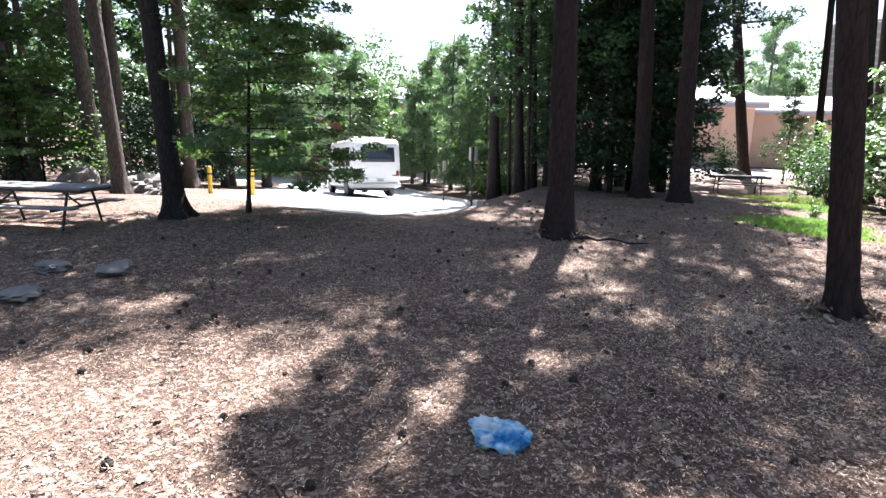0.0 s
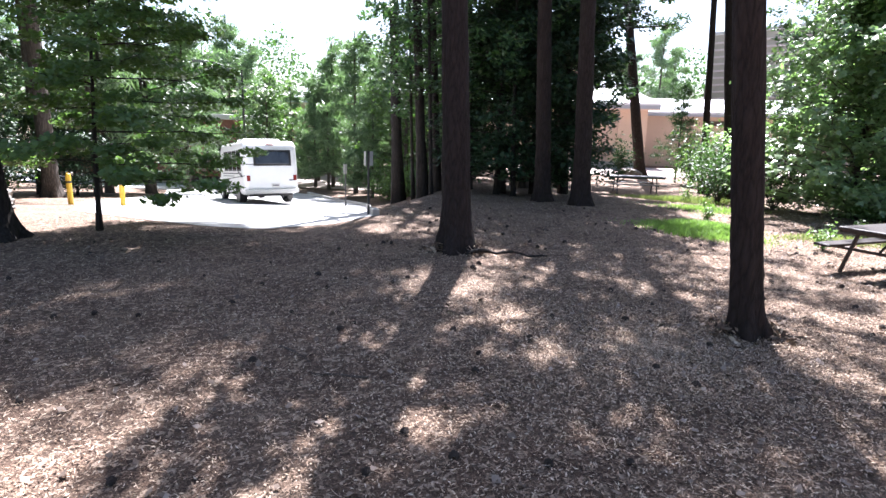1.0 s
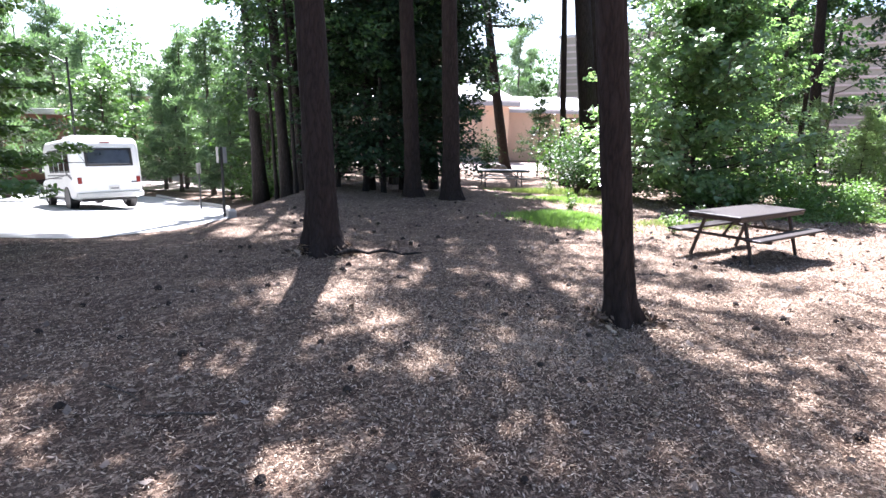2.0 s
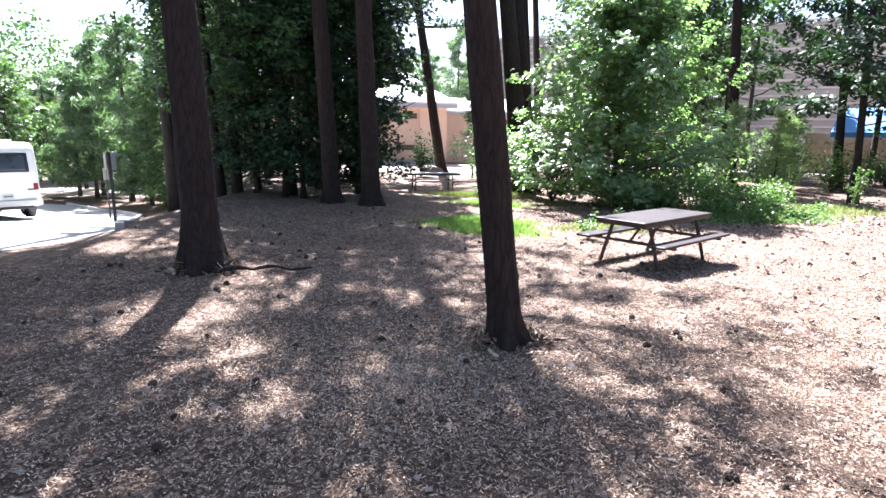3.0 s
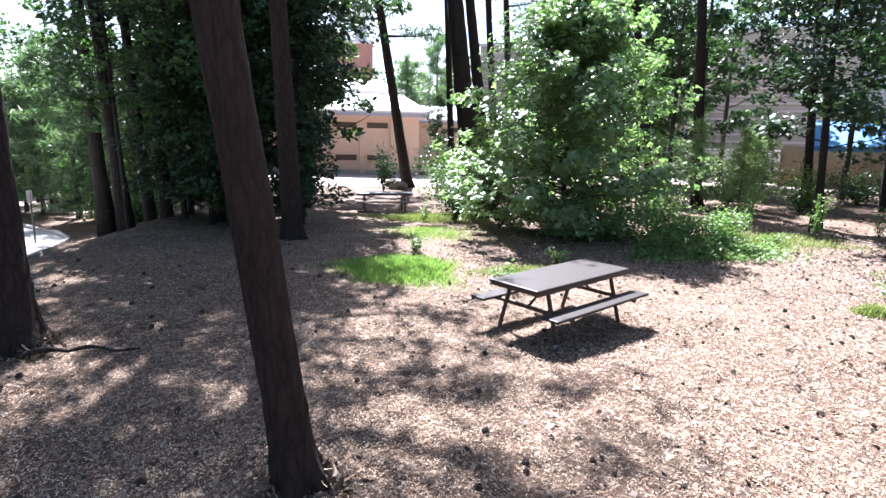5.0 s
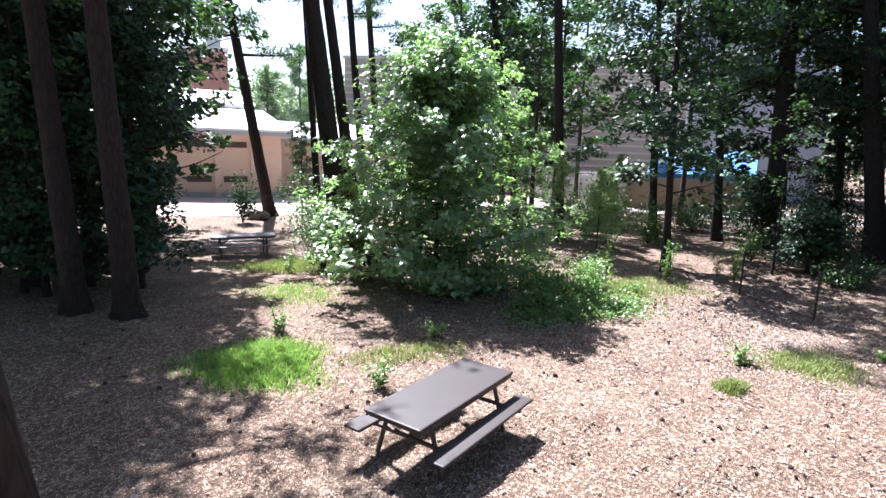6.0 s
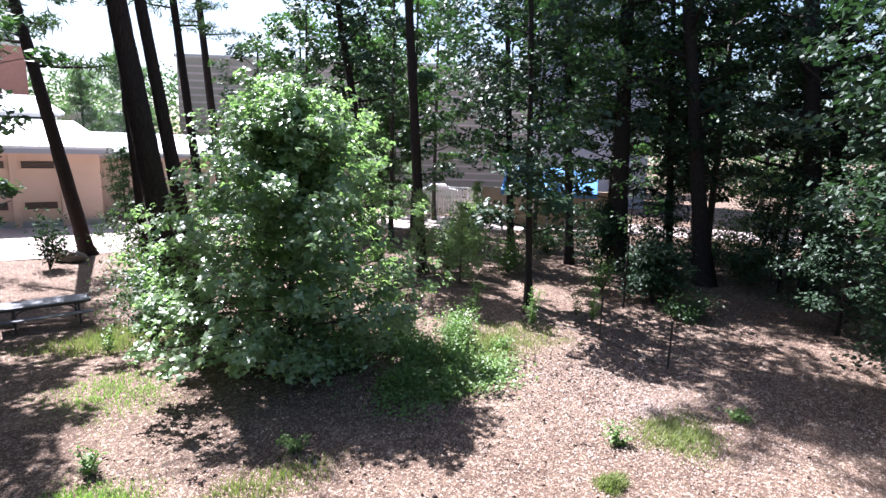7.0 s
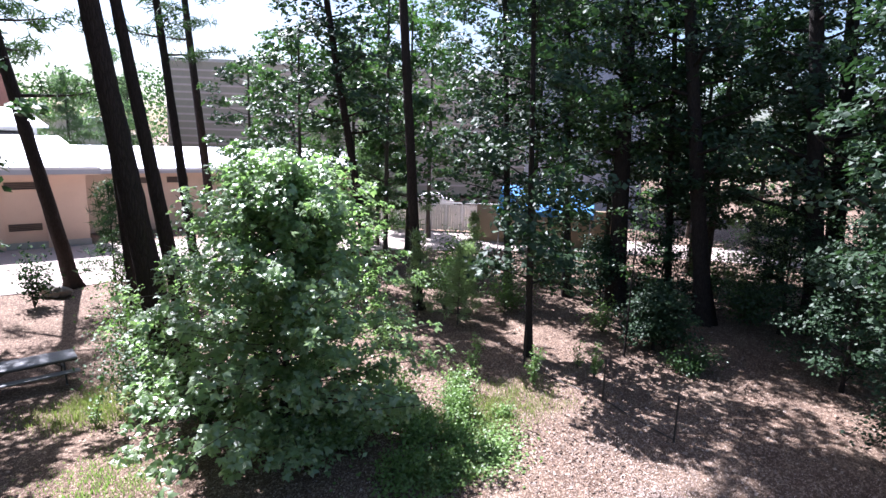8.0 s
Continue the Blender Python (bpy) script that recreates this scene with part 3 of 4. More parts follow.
tree("maple_sapling", -6.05, 8.9, 4.9, 0.05, (0.78, 4.7), 2.75, "young maple with layered green branches beside the car park", (0.04, 0.02), "layer", 21000, 0.09, BARK_DARK, LEAF_LIGHT, 34, 91, 8, 0.3, 0.08, 0.8, 0.42, 1.0, (0.45, 0.3), "tree", "", 0.3)
tree("maple_sapling", -15.9, 11.2, 4.2, 0.05, (0.8, 4.0), 2.2, "young maple with tiers of bright sunlit leaves", (0.0, 0.0), "layer", 7000, 0.15, BARK_DARK, LEAF_LIGHT, 26, 93, 8, 0.3, 0.06, 0.8, 0.4, 1.0, (0.2, 0.0), "tree", "", 0.25)

# pines beside and behind the big bush
tree("pine_tree", 8.45, 35.7, 17, 0.33, (8.5, 16.5), 3.4, "leaning pine with tufted branches in front of the building", (-0.168, -0.03), "pine", 4200, 0.42, BARK, NEEDLE, 14, 101, 16, 0.3, 0.01, 0.55, 0.6, nclump=5)
for k, (x, y, rad, lx, hgt, z0, n) in enumerate([(9.35, 22.0, 0.40, -0.13, 12.6, 12.2, 40), (10.3, 23.5, 0.26, -0.13, 12.8, 12.4, 60), (9.25, 25.8, 0.15, -0.052, 19, 13.5, 900), (12.85, 31.4, 0.22, -0.085, 18, 10.0, 1800), (16.5, 40.5, 0.28, -0.075, 19, 11.0, 2200)]):
    tree("pine_tree", x, y, hgt, rad, (z0, hgt - 0.5), 2.3, "tall pine leaning above the bushes with feathery needles", (lx, 0.0), "pine", n, 0.34, BARK, NEEDLE, 12, 110 + k, 16, 0.3, 0.006, 0.5, 0.5, nclump=5)
    if k in (0, 3):
        tree("young_pine", 9.6 + 1.5 * k, 32.0 - 1.0 * k, 5.4, 0.05, (1.2, 5.2), 1.35, "young dark pine with level tufted boughs", (0, 0), "spire", 2600, 0.26, BARK, NEEDLE, 26, 118 + k, 6, 0.2, 0.03, 0.8, 0.22)
tree("pine_tree", 19.2, 23.0, 24, 0.22, (19, 23.4), 3.2, PINE_LABEL, (-0.046, 0.06), "dome", 5200, 0.27, BARK, LEAF_MID, 24, 121, 14, 0.3, 0.01, 0.5, 0.75, shift=(-1.4, -2.6))
tree("pine_tree", 18.9, 26.0, 16, 0.21, (7, 15.0), 2.3, "leaning dark pine with a bent upper trunk", (-0.13, 0.10), "dome", 4200, 0.27, BARK, LEAF_DARK, 22, 122, 12, 0.3, 0.03, 0.5, 0.75)
for k, (x, y, rad, lx, ly, z0, hgt, g) in enumerate([(26.3, 20.8, 0.21, -0.054, 0.05, 5.5, 18, 0), (27.0, 18.6, 0.40, -0.04, 0.03, 6.0, 19, 0), (19.15, 16.8, 0.12, -0.05, 0.02, 2.2, 14.5, 1), (27.8, 15.0, 0.33, -0.1, 0.12, 5.0, 18, 0),
                                                     (33.5, 12.2, 0.40, 0.0, 0.08, 5.0, 18, 0), (30.2, 11.8, 0.36, -0.1, 0.1, 4.0, 18, 1), (24.2, 22.6, 0.18, -0.05, 0.04, 4.0, 16, 1), (29.5, 17.5, 0.18, -0.06, 0.06, 3.0, 14, 1), (32.5, 9.0, 0.2, -0.05, 0.05, 2.4, 14, 1), (22.0, 6.6, 0.2, 0, 0.02, 2.4, 11, 1), (28.0, 7.0, 0.2, 0, 0, 3.0, 15, 1)]):
    tree("oak_tree", x, y, hgt, rad, (z0, hgt - 0.8), 3.4, "dark oak with a straight trunk and heavy glossy crown", (lx, ly), "broad", 8200, 0.23, BARK_DARK, LEAF_DARK if g or k > 2 else LEAF_MID, 30, 130 + k, 12, 0.35, 0.02, 0.55, 0.75, nclump=4)
tree("dead_sapling", 21.9, 14.9, 6.2, 0.045, (2.6, 5.6), 0.9, "thin dead sapling with a few leaves", (0.0, 0.0), "broad", 380, 0.16, BARK_DARK, LEAF_MID, 9, 151, 6, 0.2, 0.35, 0.8, 0.3)

# the big sweetgum bush behind the table
tree("sweetgum_tree", 10.75, 17.2, 6.4, 0.085, (0.15, 6.15), 4.0, "broad bushy sweetgum with shiny light-green leaves", (0.02, -0.01), "bush", 25000, 0.145, BARK_GREY, LEAF_HERO, 170, 161, 10, 0.4, 0.06, 0.8, 0.31, nclump=8, flat=0.75, aspect=0.9)


# ---- picnic tables ----
def picnic_table(m, label, top_mat, frame_mat, length=2.25, curved=False):
    t = thing("picnic_table", m, label, "picnic table", "picnic tables")
    part("tabletop", box(length, 0.84, 0.045, (0, 0, 0.735), 0.018), top_mat, t)
    rim = bmesh.new()
    for s in (-1, 1):
        box(length - 0.05, 0.022, 0.05, (0, s * 0.395, 0.695), 0.004, bm=rim)
        box(0.022, 0.74, 0.05, (s * (length / 2 - 0.05), 0, 0.695), 0.004, bm=rim)
    part("rim", rim, frame_mat, t)
    for s in (-1, 1):
        part("seat", box(length, 0.26, 0.04, (0, s * 0.62, 0.435), 0.016), top_mat, t)
    for e in (-1, 1):
        x = e * (length / 2 - 0.34)
        for s in (-1, 1):
            if curved:
                q = np.linspace(0, 1, 9)
                line = np.column_stack([0 * q + x, s * (0.30 + 0.06 * np.sin(q * 3.1) + 0.22 * q ** 2), 0.70 - 0.70 * q])
                v, f = tube(line, 0.024 + 0 * q, 8)
                mesh_object("leg", v, f, frame_mat, t, True)
            else:
                part("leg", bar((x, s * 0.30, 0.70), (x, s * 0.50, 0.0), 0.045, 0.045), frame_mat, t)
        part("seat_bearer", bar((x, -0.74, 0.395), (x, 0.74, 0.395), 0.04, 0.045), frame_mat, t)
        part("top_bearer", bar((x + 0.03, -0.36, 0.685), (x + 0.03, 0.36, 0.685), 0.04, 0.04), frame_mat, t)
        part("foot", box(0.05, 0.06, 0.02, (x, -0.5, 0.01), 0.004), STEEL, t, "galvanised foot plate")
        part("brace", bar((x, 0, 0.40), (x - e * 0.42, 0, 0.69), 0.03, 0.03), frame_mat, t)
    return t


picnic_table(pose(7.41, 9.05, gz(7.41, 9.05) - 0.005, 0, 0, 30.6), "brown coated-steel picnic table with two benches standing in the sun", TABLE, RUST, 2.12)
picnic_table(pose(6.1, 24.2, gz(6.1, 24.2) - 0.005, 0, 0, 2), "grey picnic table with two benches in light shade", TABLE_GREY, BLACK, 2.25)
picnic_table(pose(-8.45, 6.15, gz(-8.45, 6.15) - 0.005, 0, 0, 14), "grey picnic table with curved black legs in the shade", TABLE_GREY, BLACK, 2.25, True)
picnic_table(pose(-3.4, 26.5, gz(-3.4, 26.5) - 0.005, 0, 0, 5), "grey picnic table far back among the trunks", TABLE_GREY, BLACK)


# ---- the shuttle bus ----
def prism(profile, half, bevel=0.05, seg=3):
    """A side profile (y, z) widened to both sides."""
    bm = bmesh.new()
    a = [bm.verts.new((-half, y, z)) for y, z in profile]
    b = [bm.verts.new((half, y, z)) for y, z in profile]
    bm.faces.new(a[::-1])
    bm.faces.new(b)
    for k in range(len(a)):
        n = (k + 1) % len(a)
        bm.faces.new((a[k], a[n], b[n], b[k]))
    bmesh.ops.recalc_face_normals(bm, faces=bm.faces)
    if bevel:
        bmesh.ops.bevel(bm, geom=list(bm.edges), offset=bevel, segments=seg, affect="EDGES", profile=0.5)
    return bm


def wheel(parent, x, y, r=0.38, w=0.24):
    t = part("wheel", cyl(r * 0.55, w * 0.8, (x, y, r), "X", 20), STEEL, parent, "grey steel wheel")
    bm = bmesh.new()
    n, k = 28, 8
    vs = [[bm.verts.new((x + (w / 2) * np.cos(2 * np.pi * j / k) * 1.0, y + np.cos(2 * np.pi * i / n) * (r * 0.78 + r * 0.22 * np.sin(2 * np.pi * j / k)), r + np.sin(2 * np.pi * i / n) * (r * 0.78 + r * 0.22 * np.sin(2 * np.pi * j / k)))) for j in range(k)] for i in range(n)]
    for i in range(n):
        for j in range(k):
            bm.faces.new((vs[i][j], vs[(i + 1) % n][j], vs[(i + 1) % n][(j + 1) % k], vs[i][(j + 1) % k]))
    part("tyre", bm, RUBBER, t, "black tyre", True)


def shuttle_bus(m):
    b = thing("shuttle_bus", m, "white shuttle bus with dark tinted windows parked on the asphalt", "bus")
    part("body", prism([(0.0, 0.52), (-0.03, 1.45), (0.10, 2.50), (0.35, 2.72), (4.9, 2.72), (5.3, 2.45), (5.55, 1.85), (5.6, 0.40), (0.3, 0.38)], 1.04, 0.17, 4), WHITE, b)
    part("cab", prism([(5.3, 0.45), (5.3, 1.95), (5.75, 1.85), (6.25, 1.20), (7.0, 1.02), (7.1, 0.5)], 0.92, 0.09), WHITE, b)
    part("rear_window", box(1.34, 0.05, 0.56, (0.05, 0.012, 1.98), 0.03, Euler((radians(-6), 0, 0)).to_matrix()), GLASS, b, "wide dark rear window")
    part("rear_window_frame", box(1.46, 0.03, 0.68, (0.05, 0.022, 1.98), 0.02, Euler((radians(-6), 0, 0)).to_matrix()), BLACK, b)
    for s in (-1, 1):
        for k in range(4):
            pane = part("side_window", box(0.03, 0.76, 0.80, (s * 1.037, 1.05 + k * 0.95, 1.88), 0.012), GLASS, b, "dark side window")
            part("window_frame", box(0.026, 0.86, 0.92, (s * 1.034, 1.05 + k * 0.95, 1.88), 0.012), BLACK, pane, "black rubber window frame")
        part("tail_lamp", box(0.13, 0.05, 0.24, (s * 0.90, -0.03, 1.12), 0.015), RED, b, "red tail lamp")
        part("stripe", box(0.012, 4.2, 0.05, (s * 1.043, 2.7, 1.32), 0.003), AMBER, b)
        part("mirror", box(0.12, 0.08, 0.3, (s * 1.12, 5.75, 1.6), 0.02), BLACK, b)
        part("stripe", box(0.012, 2.6, 0.035, (s * 1.043, 3.4, 1.20), 0.003), AMBER, b)
        part("swoosh", box(0.012, 0.9, 0.10, (s * 1.044, 0.85, 1.30), 0.003, Euler((radians(14), 0, 0)).to_matrix()), AMBER, b, "dark painted swoosh")
        for y in (1.45, 5.95):
            part("wheel_arch", cyl(0.47, 0.22, (s * (0.955 if y < 3 else 0.84), y, 0.42), "X", 24), BLACK, b, "dark wheel arch")
            wheel(b, s * 0.86, y, 0.40)
    part("bumper", box(2.06, 0.16, 0.2, (0, -0.04, 0.56), 0.04), OFFWHITE, b)
    part("number_plate", box(0.32, 0.02, 0.16, (0.12, -0.045, 0.80), 0.004), OFFWHITE, b, "number plate with a plain bar")
    part("plate_bar", box(0.24, 0.01, 0.05, (0.12, -0.058, 0.80)), AMBER, b)
    part("maker_mark", box(0.22, 0.02, 0.06, (0.78, -0.02, 1.02), 0.004), AMBER, b)
    part("roof_unit", box(1.5, 1.5, 0.16, (0, 2.2, 2.78), 0.05), OFFWHITE, b, "low roof air unit")
    part("top_lamp", box(0.3, 0.04, 0.05, (0, 0.15, 2.55), 0.01), RED, b)
    part("underbody", box(1.7, 5.6, 0.2, (0, 3.0, 0.42), 0.03), BLACK, b)


bx, by = -8.95, 22.0
shuttle_bus(pose(bx, by, gz(bx, by) + 0.035, -4, 0, 40) @ Matrix.Diagonal((1.07, 1.0, 0.97, 1)))


# ---- signs, lamps, posts ----
def post_sign(x, y, high, panels, label, turn=0.0, face=CONCRETE):
    s = thing("sign_post", pose(x, y, gz(x, y), 0, 0, turn), label, "sign", "car park signs")
    part("post", box(0.055, 0.04, high + 0.2, (0, 0, high / 2 - 0.1), 0.005), BLACK, s)
    for dx, w, h, yaw in panels:
        p = part("sign_panel", box(w, 0.012, h, (dx, -0.03, high - h / 2), 0.004, Euler((0, 0, radians(yaw))).to_matrix()), face, s, "pale sign plate")


post_sign(-2.33, 13.66, 1.62, [(-0.08, 0.11, 0.36, -55), (0.08, 0.11, 0.36, 55)], "black post with two narrow pale sign plates beside the kerb", 8)
post_sign(-6.3, 23.6, 1.86, [(0, 0.18, 0.42, 50)], "black post with one small pale sign plate", 0)


def street_lamp(x, y, high):
    s = thing("street_lamp", pose(x, y, gz(x, y)), "dark green street lamp with a curved arm and flat head", "street lamp", "street lamps")
    part("pole", cyl(0.075, high, (0, 0, high / 2), "Z", 14, 0.05), BLACK, s)
    q = np.linspace(0, 1, 9)
    v, f = tube(np.column_stack([-2.2 * q, 0 * q, high - 0.3 + 0.75 * np.sin(q * 1.5)]), 0.04 - 0.012 * q, 8)
    mesh_object("arm", v, f, BLACK, s, True)
    h = part("lamp_head", box(0.75, 0.3, 0.13, (-2.5, 0, high + 0.44), 0.04), STEEL, s, "pale grey lamp head")
    part("base", cyl(0.16, 0.3, (0, 0, 0.15), "Z", 14, 0.13), CONCRETE, s)


street_lamp(-14.4, 30.0, 7.0)
street_lamp(-19.5, 46, 6.5)


def bollard(x, y, label):
    b = thing("bollard", pose(x, y, gz(x, y)), label, "bollard", "yellow bollards")
    part("post", cyl(0.075, 0.95, (0, 0, 0.43), "Z", 16), YELLOW, b)
    bm = bmesh.new()
    bmesh.ops.create_uvsphere(bm, u_segments=16, v_segments=8, radius=0.075)
    bmesh.ops.translate(bm, vec=(0, 0, 0.90), verts=bm.verts)
    part("cap", bm, YELLOW, b, smooth=True)
    part("band", cyl(0.078, 0.06, (0, 0, 0.7), "Z", 16), BLACK, b, "dark band")


bollard(-12.3, 15.1, "yellow steel bollard at the edge of the asphalt")
bollard(-10.9, 15.6, "yellow steel bollard half hidden by leaves")


def rock(x, y, size, flat, label, seed, sink=0.08):
    r = np.random.default_rng(seed)
    bm = bmesh.new()
    bmesh.ops.create_icosphere(bm, subdivisions=3, radius=1)
    dirs = r.normal(size=(8, 3))
    dirs /= np.linalg.norm(dirs, axis=1)[:, None]
    for v in bm.verts:
        p = np.array(v.co)
        k = 1.0
        for d, c in zip(dirs, r.uniform(0.45, 0.85, 8)):
            if p @ d * k > c:
                k = c / (p @ d)
        p = p * k * (1 + 0.03 * noise.noise(Vector(p * 4)))
        v.co = (p[0] * size, p[1] * size * 0.75, p[2] * size * flat)
    o = part("rock", bm, STONE)
    o.matrix_world = pose(x, y, gz(x, y) + size * flat * (0.62 - sink), 0, 0, r.uniform(0, 360))
    tagged(o, label, "rock", "boulders")


rock(-5.4, 3.97, 0.30, 0.3, "pale flat-topped rock half sunk in the mulch", 3)
rock(-4.7, 3.1, 0.34, 0.22, "flat sunlit stone lying in the mulch", 4)
rock(-4.6, 4.25, 0.36, 0.28, "dark shaded rock beside the pale one", 5)
rock(-12.3, 12.4, 1.0, 0.45, "low brown boulder heaped with mulch between the pines", 8)
rock(-14.2, 11.6, 0.8, 0.7, "rounded sandstone boulder beside the pines", 6)
rock(-13.2, 12.3, 0.55, 0.55, "brown boulder at the edge of the asphalt", 7)
rock(-11.5, 12.0, 0.6, 0.4, "low reddish boulder near the bollard", 8)
rock(7.6, 34.3, 0.75, 0.55, "dark boulder in front of the building", 9)


# ---- crumpled bag ----
def plastic_bag(x, y):
    bm = bmesh.new()
    bmesh.ops.create_icosphere(bm, subdivisions=5, radius=1)
    for v in bm.verts:
        p = v.co.copy()
        k = 0.82 + 0.40 * noise.noise(p * 1.7 + Vector((3, 1, 0))) + 0.22 * (1 - 2.4 * abs(noise.noise(p * 2.9))) + 0.10 * (1 - 2.4 * abs(noise.noise(p * 6.5)))
        crease = 0.16 * math.exp(-((p.x - 0.1 + 0.3 * p.y) / 0.16) ** 2) * max(0, p.z + 0.4)
        q = p * (k - crease)
        v.co = (q.x * 0.20, q.y * 0.135, max(-0.45, q.z) * 0.095)
    o = part("plastic_bag", bm, BAG, smooth=True)
    o.matrix_world = pose(x, y, gz(x, y) + 0.038, 0, 0, -8)
    tagged(o, "crumpled translucent blue and white plastic bag lying on the mulch", "plastic bag")


plastic_bag(0.95, 2.08)


# ---- fence of thin posts ----
def low_fence():
    f = thing("fence", Matrix(), "low fence of thin black posts with a slack wire", "fence")
    pts = [(18.4, 16.3), (18.47, 13.4), (18.0, 11.02)]
    for k, (x, y) in enumerate(pts):
        part("post", box(0.045, 0.045, 1.4, (x, y, gz(x, y) + 0.52), 0.006), BLACK, f)
    for a, b in zip(pts, pts[1:]):
        q = np.linspace(0, 1, 9)
        line = np.column_stack([a[0] + (b[0] - a[0]) * q, a[1] + (b[1] - a[1]) * q, 0.06 - 0.03 * np.sin(np.pi * q)])
        v, fc = tube(line, 0.014 + 0 * q, 5)
        mesh_object("wire", v, fc, BLACK, f, True)


low_fence()


# ---- buildings ----
def louvre_window(parent, x, y, z, w, h):
    f = part("window", box(w, 0.10, h, (x, y + 0.02, z), 0.0), LOUVRE, parent, "brown louvred window")
    bm = bmesh.new()
    for k in range(4):
        box(w - 0.06, 0.05, 0.03, (x, y - 0.045, z - h / 2 + h * (k + 0.5) / 4), 0.0, Euler((radians(30), 0, 0)).to_matrix(), bm)
    part("louvre_grille", bm, RUST, f)
    part("window_sill", box(w + 0.1, 0.12, 0.05, (x, y - 0.05, z - h / 2 - 0.03), 0.006), STUCCO, f)


def gable_roof(parent, x0, x1, y0, y1, z0, z1, run):
    """A metal roof that rises from the eave y0 to a ridge, with standing seams."""
    bm = bmesh.new()
    ridge = y0 + run
    p = [(x0, y0, z0), (x1, y0, z0), (x1 - 1.2, ridge, z1), (x0, ridge, z1), (x1, y1, z0), (x0, y1, z0)]
    low = [(x, y, z - 0.16) for x, y, z in p]
    v, w = [bm.verts.new(q) for q in p], [bm.verts.new(q) for q in low]
    for f in ((0, 1, 2, 3), (1, 4, 2), (3, 2, 4, 5)):
        bm.faces.new([v[i] for i in f])
        bm.faces.new([w[i] for i in f[::-1]])
    for a, b in ((0, 1), (1, 4), (4, 5), (5, 0)):
        bm.faces.new((v[a], w[a], w[b], v[b]))
    bmesh.ops.recalc_face_normals(bm, faces=bm.faces)
    r = part("roof", bm, ROOFING, parent, "white metal roof")
    seam = bmesh.new()
    for x in np.arange(x0 + 0.5, x1 - 1.3, 0.9):
        bar((x, y0, z0 + 0.02), (x, ridge, z1 + 0.02), 0.05, 0.05, seam, 0)
    part("seam_strip", seam, ROOFING, r)


def main_building():
    b = thing("building", Matrix(), "low peach stucco building with louvred windows and a white roof", "building")
    y = 46.4
    part("wall", box(30, 0.4, 5.0, (-4.4, y + 0.2, 1.95), 0.01), STUCCO, b)
    part("end_wall", box(0.4, 15, 4.8, (10.4, y + 7.9, 1.9), 0.01), STUCCO, b)
    part("fascia", box(31.2, 0.16, 0.42, (-4.2, y - 0.55, 4.32), 0.02), GREY_WALL, b, "grey eave board")
    part("soffit", box(31.2, 0.7, 0.08, (-4.2, y - 0.3, 4.12)), STUCCO, b)
    part("plinth", box(30.1, 0.12, 0.5, (-4.4, y - 0.04, -0.2), 0.01), CONCRETE, b)
    for k in range(9):
        x = 7.35 - k * 2.45
        louvre_window(b, x, y - 0.02, 3.46, 1.64, 0.42)
        louvre_window(b, x, y - 0.02, 0.98, 1.64, 0.42)
    for k in range(10):
        part("pilaster", box(0.38, 0.16, 4.6, (8.58 - k * 2.45, y - 0.06, 1.8), 0.01), STUCCO, b)
    gable_roof(b, -20, 11.3, y - 0.65, y + 16, 4.6, 6.3, 7.6)
    w = thing("building_wing", Matrix(), "set-back wing of the peach building with a white roof", "building")
    part("wall", box(24, 0.4, 4.6, (22.7, y + 4.6, 1.7), 0.01), STUCCO, w)
    part("side_wall", box(0.4, 12, 4.6, (34.5, y + 10.6, 1.7), 0.01), STUCCO, w)
    part("fascia", box(24.5, 0.16, 0.35, (22.9, y + 3.9, 4.0), 0.02), GREY_WALL, w)
    for k in range(7):
        louvre_window(w, 14.5 + k * 2.6, y + 4.38, 3.3, 1.5, 0.42)
    gable_roof(w, 10.9, 35.4, y + 3.8, y + 16, 4.2, 5.6, 6)


def upper_block():
    u = thing("upper_storey", Matrix(), "pale upper storey with a hipped white roof behind the main roof", "building")
    part("wall", box(11, 9, 3.0, (3.6, 61, 5.4), 0.02), OFFWHITE, u)
    part("window_band", box(10.2, 0.1, 0.7, (3.6, 56.46, 6.2), 0.01), GLASS, u, "dark strip of windows")
    gable_roof(u, -2.6, 9.8, 56.0, 66, 6.95, 8.3, 5)
    t = thing("brick_tower", Matrix(), "square red brick tower with a pale chimney", "tower")
    part("shaft", box(4.9, 4.9, 13, (5.9, 71, 6.5), 0.04), BRICK, t)
    part("parapet", box(5.1, 5.1, 0.4, (5.9, 71, 13.1), 0.04), CONCRETE, t)
    part("chimney", box(1.4, 1.4, 4.0, (7.1, 71, 15.2), 0.03), OFFWHITE, t)
    g = thing("grey_block", Matrix(), "grey building with a pale sloping roof farther back", "building")
    part("wall", box(9, 8, 7.6, (14.4, 82, 3.8), 0.03), OFFWHITE, g)
    part("roof", box(9.6, 8.6, 0.4, (14.4, 82, 7.8), 0.05), ROOFING, g)


def parking_deck():
    """A long tan building clad in level ribs."""
    d = thing("ribbed_building", pose(47, 62, 0, 0, 0, -36), "long tan building clad in level ribs far behind the pines", "building")
    part("wall", box(58, 13, 15.0, (0, 6.5, 7.5), 0.03), DECK, d)
    part("roof_edge", box(58.4, 13.4, 0.4, (0, 6.5, 15.1), 0.04), CONCRETE, d, "pale roof edge")
    part("rib_cladding", joined_boxes([(57.6, 0.12, 0.22, (0, -0.07, 1.2 + 0.85 * k)) for k in range(16)]), PAVING, d)


def joined_boxes(rows):
    bm = bmesh.new()
    for sx, sy, sz, at in rows:
        box(sx, sy, sz, at, 0, None, bm)
    return bm


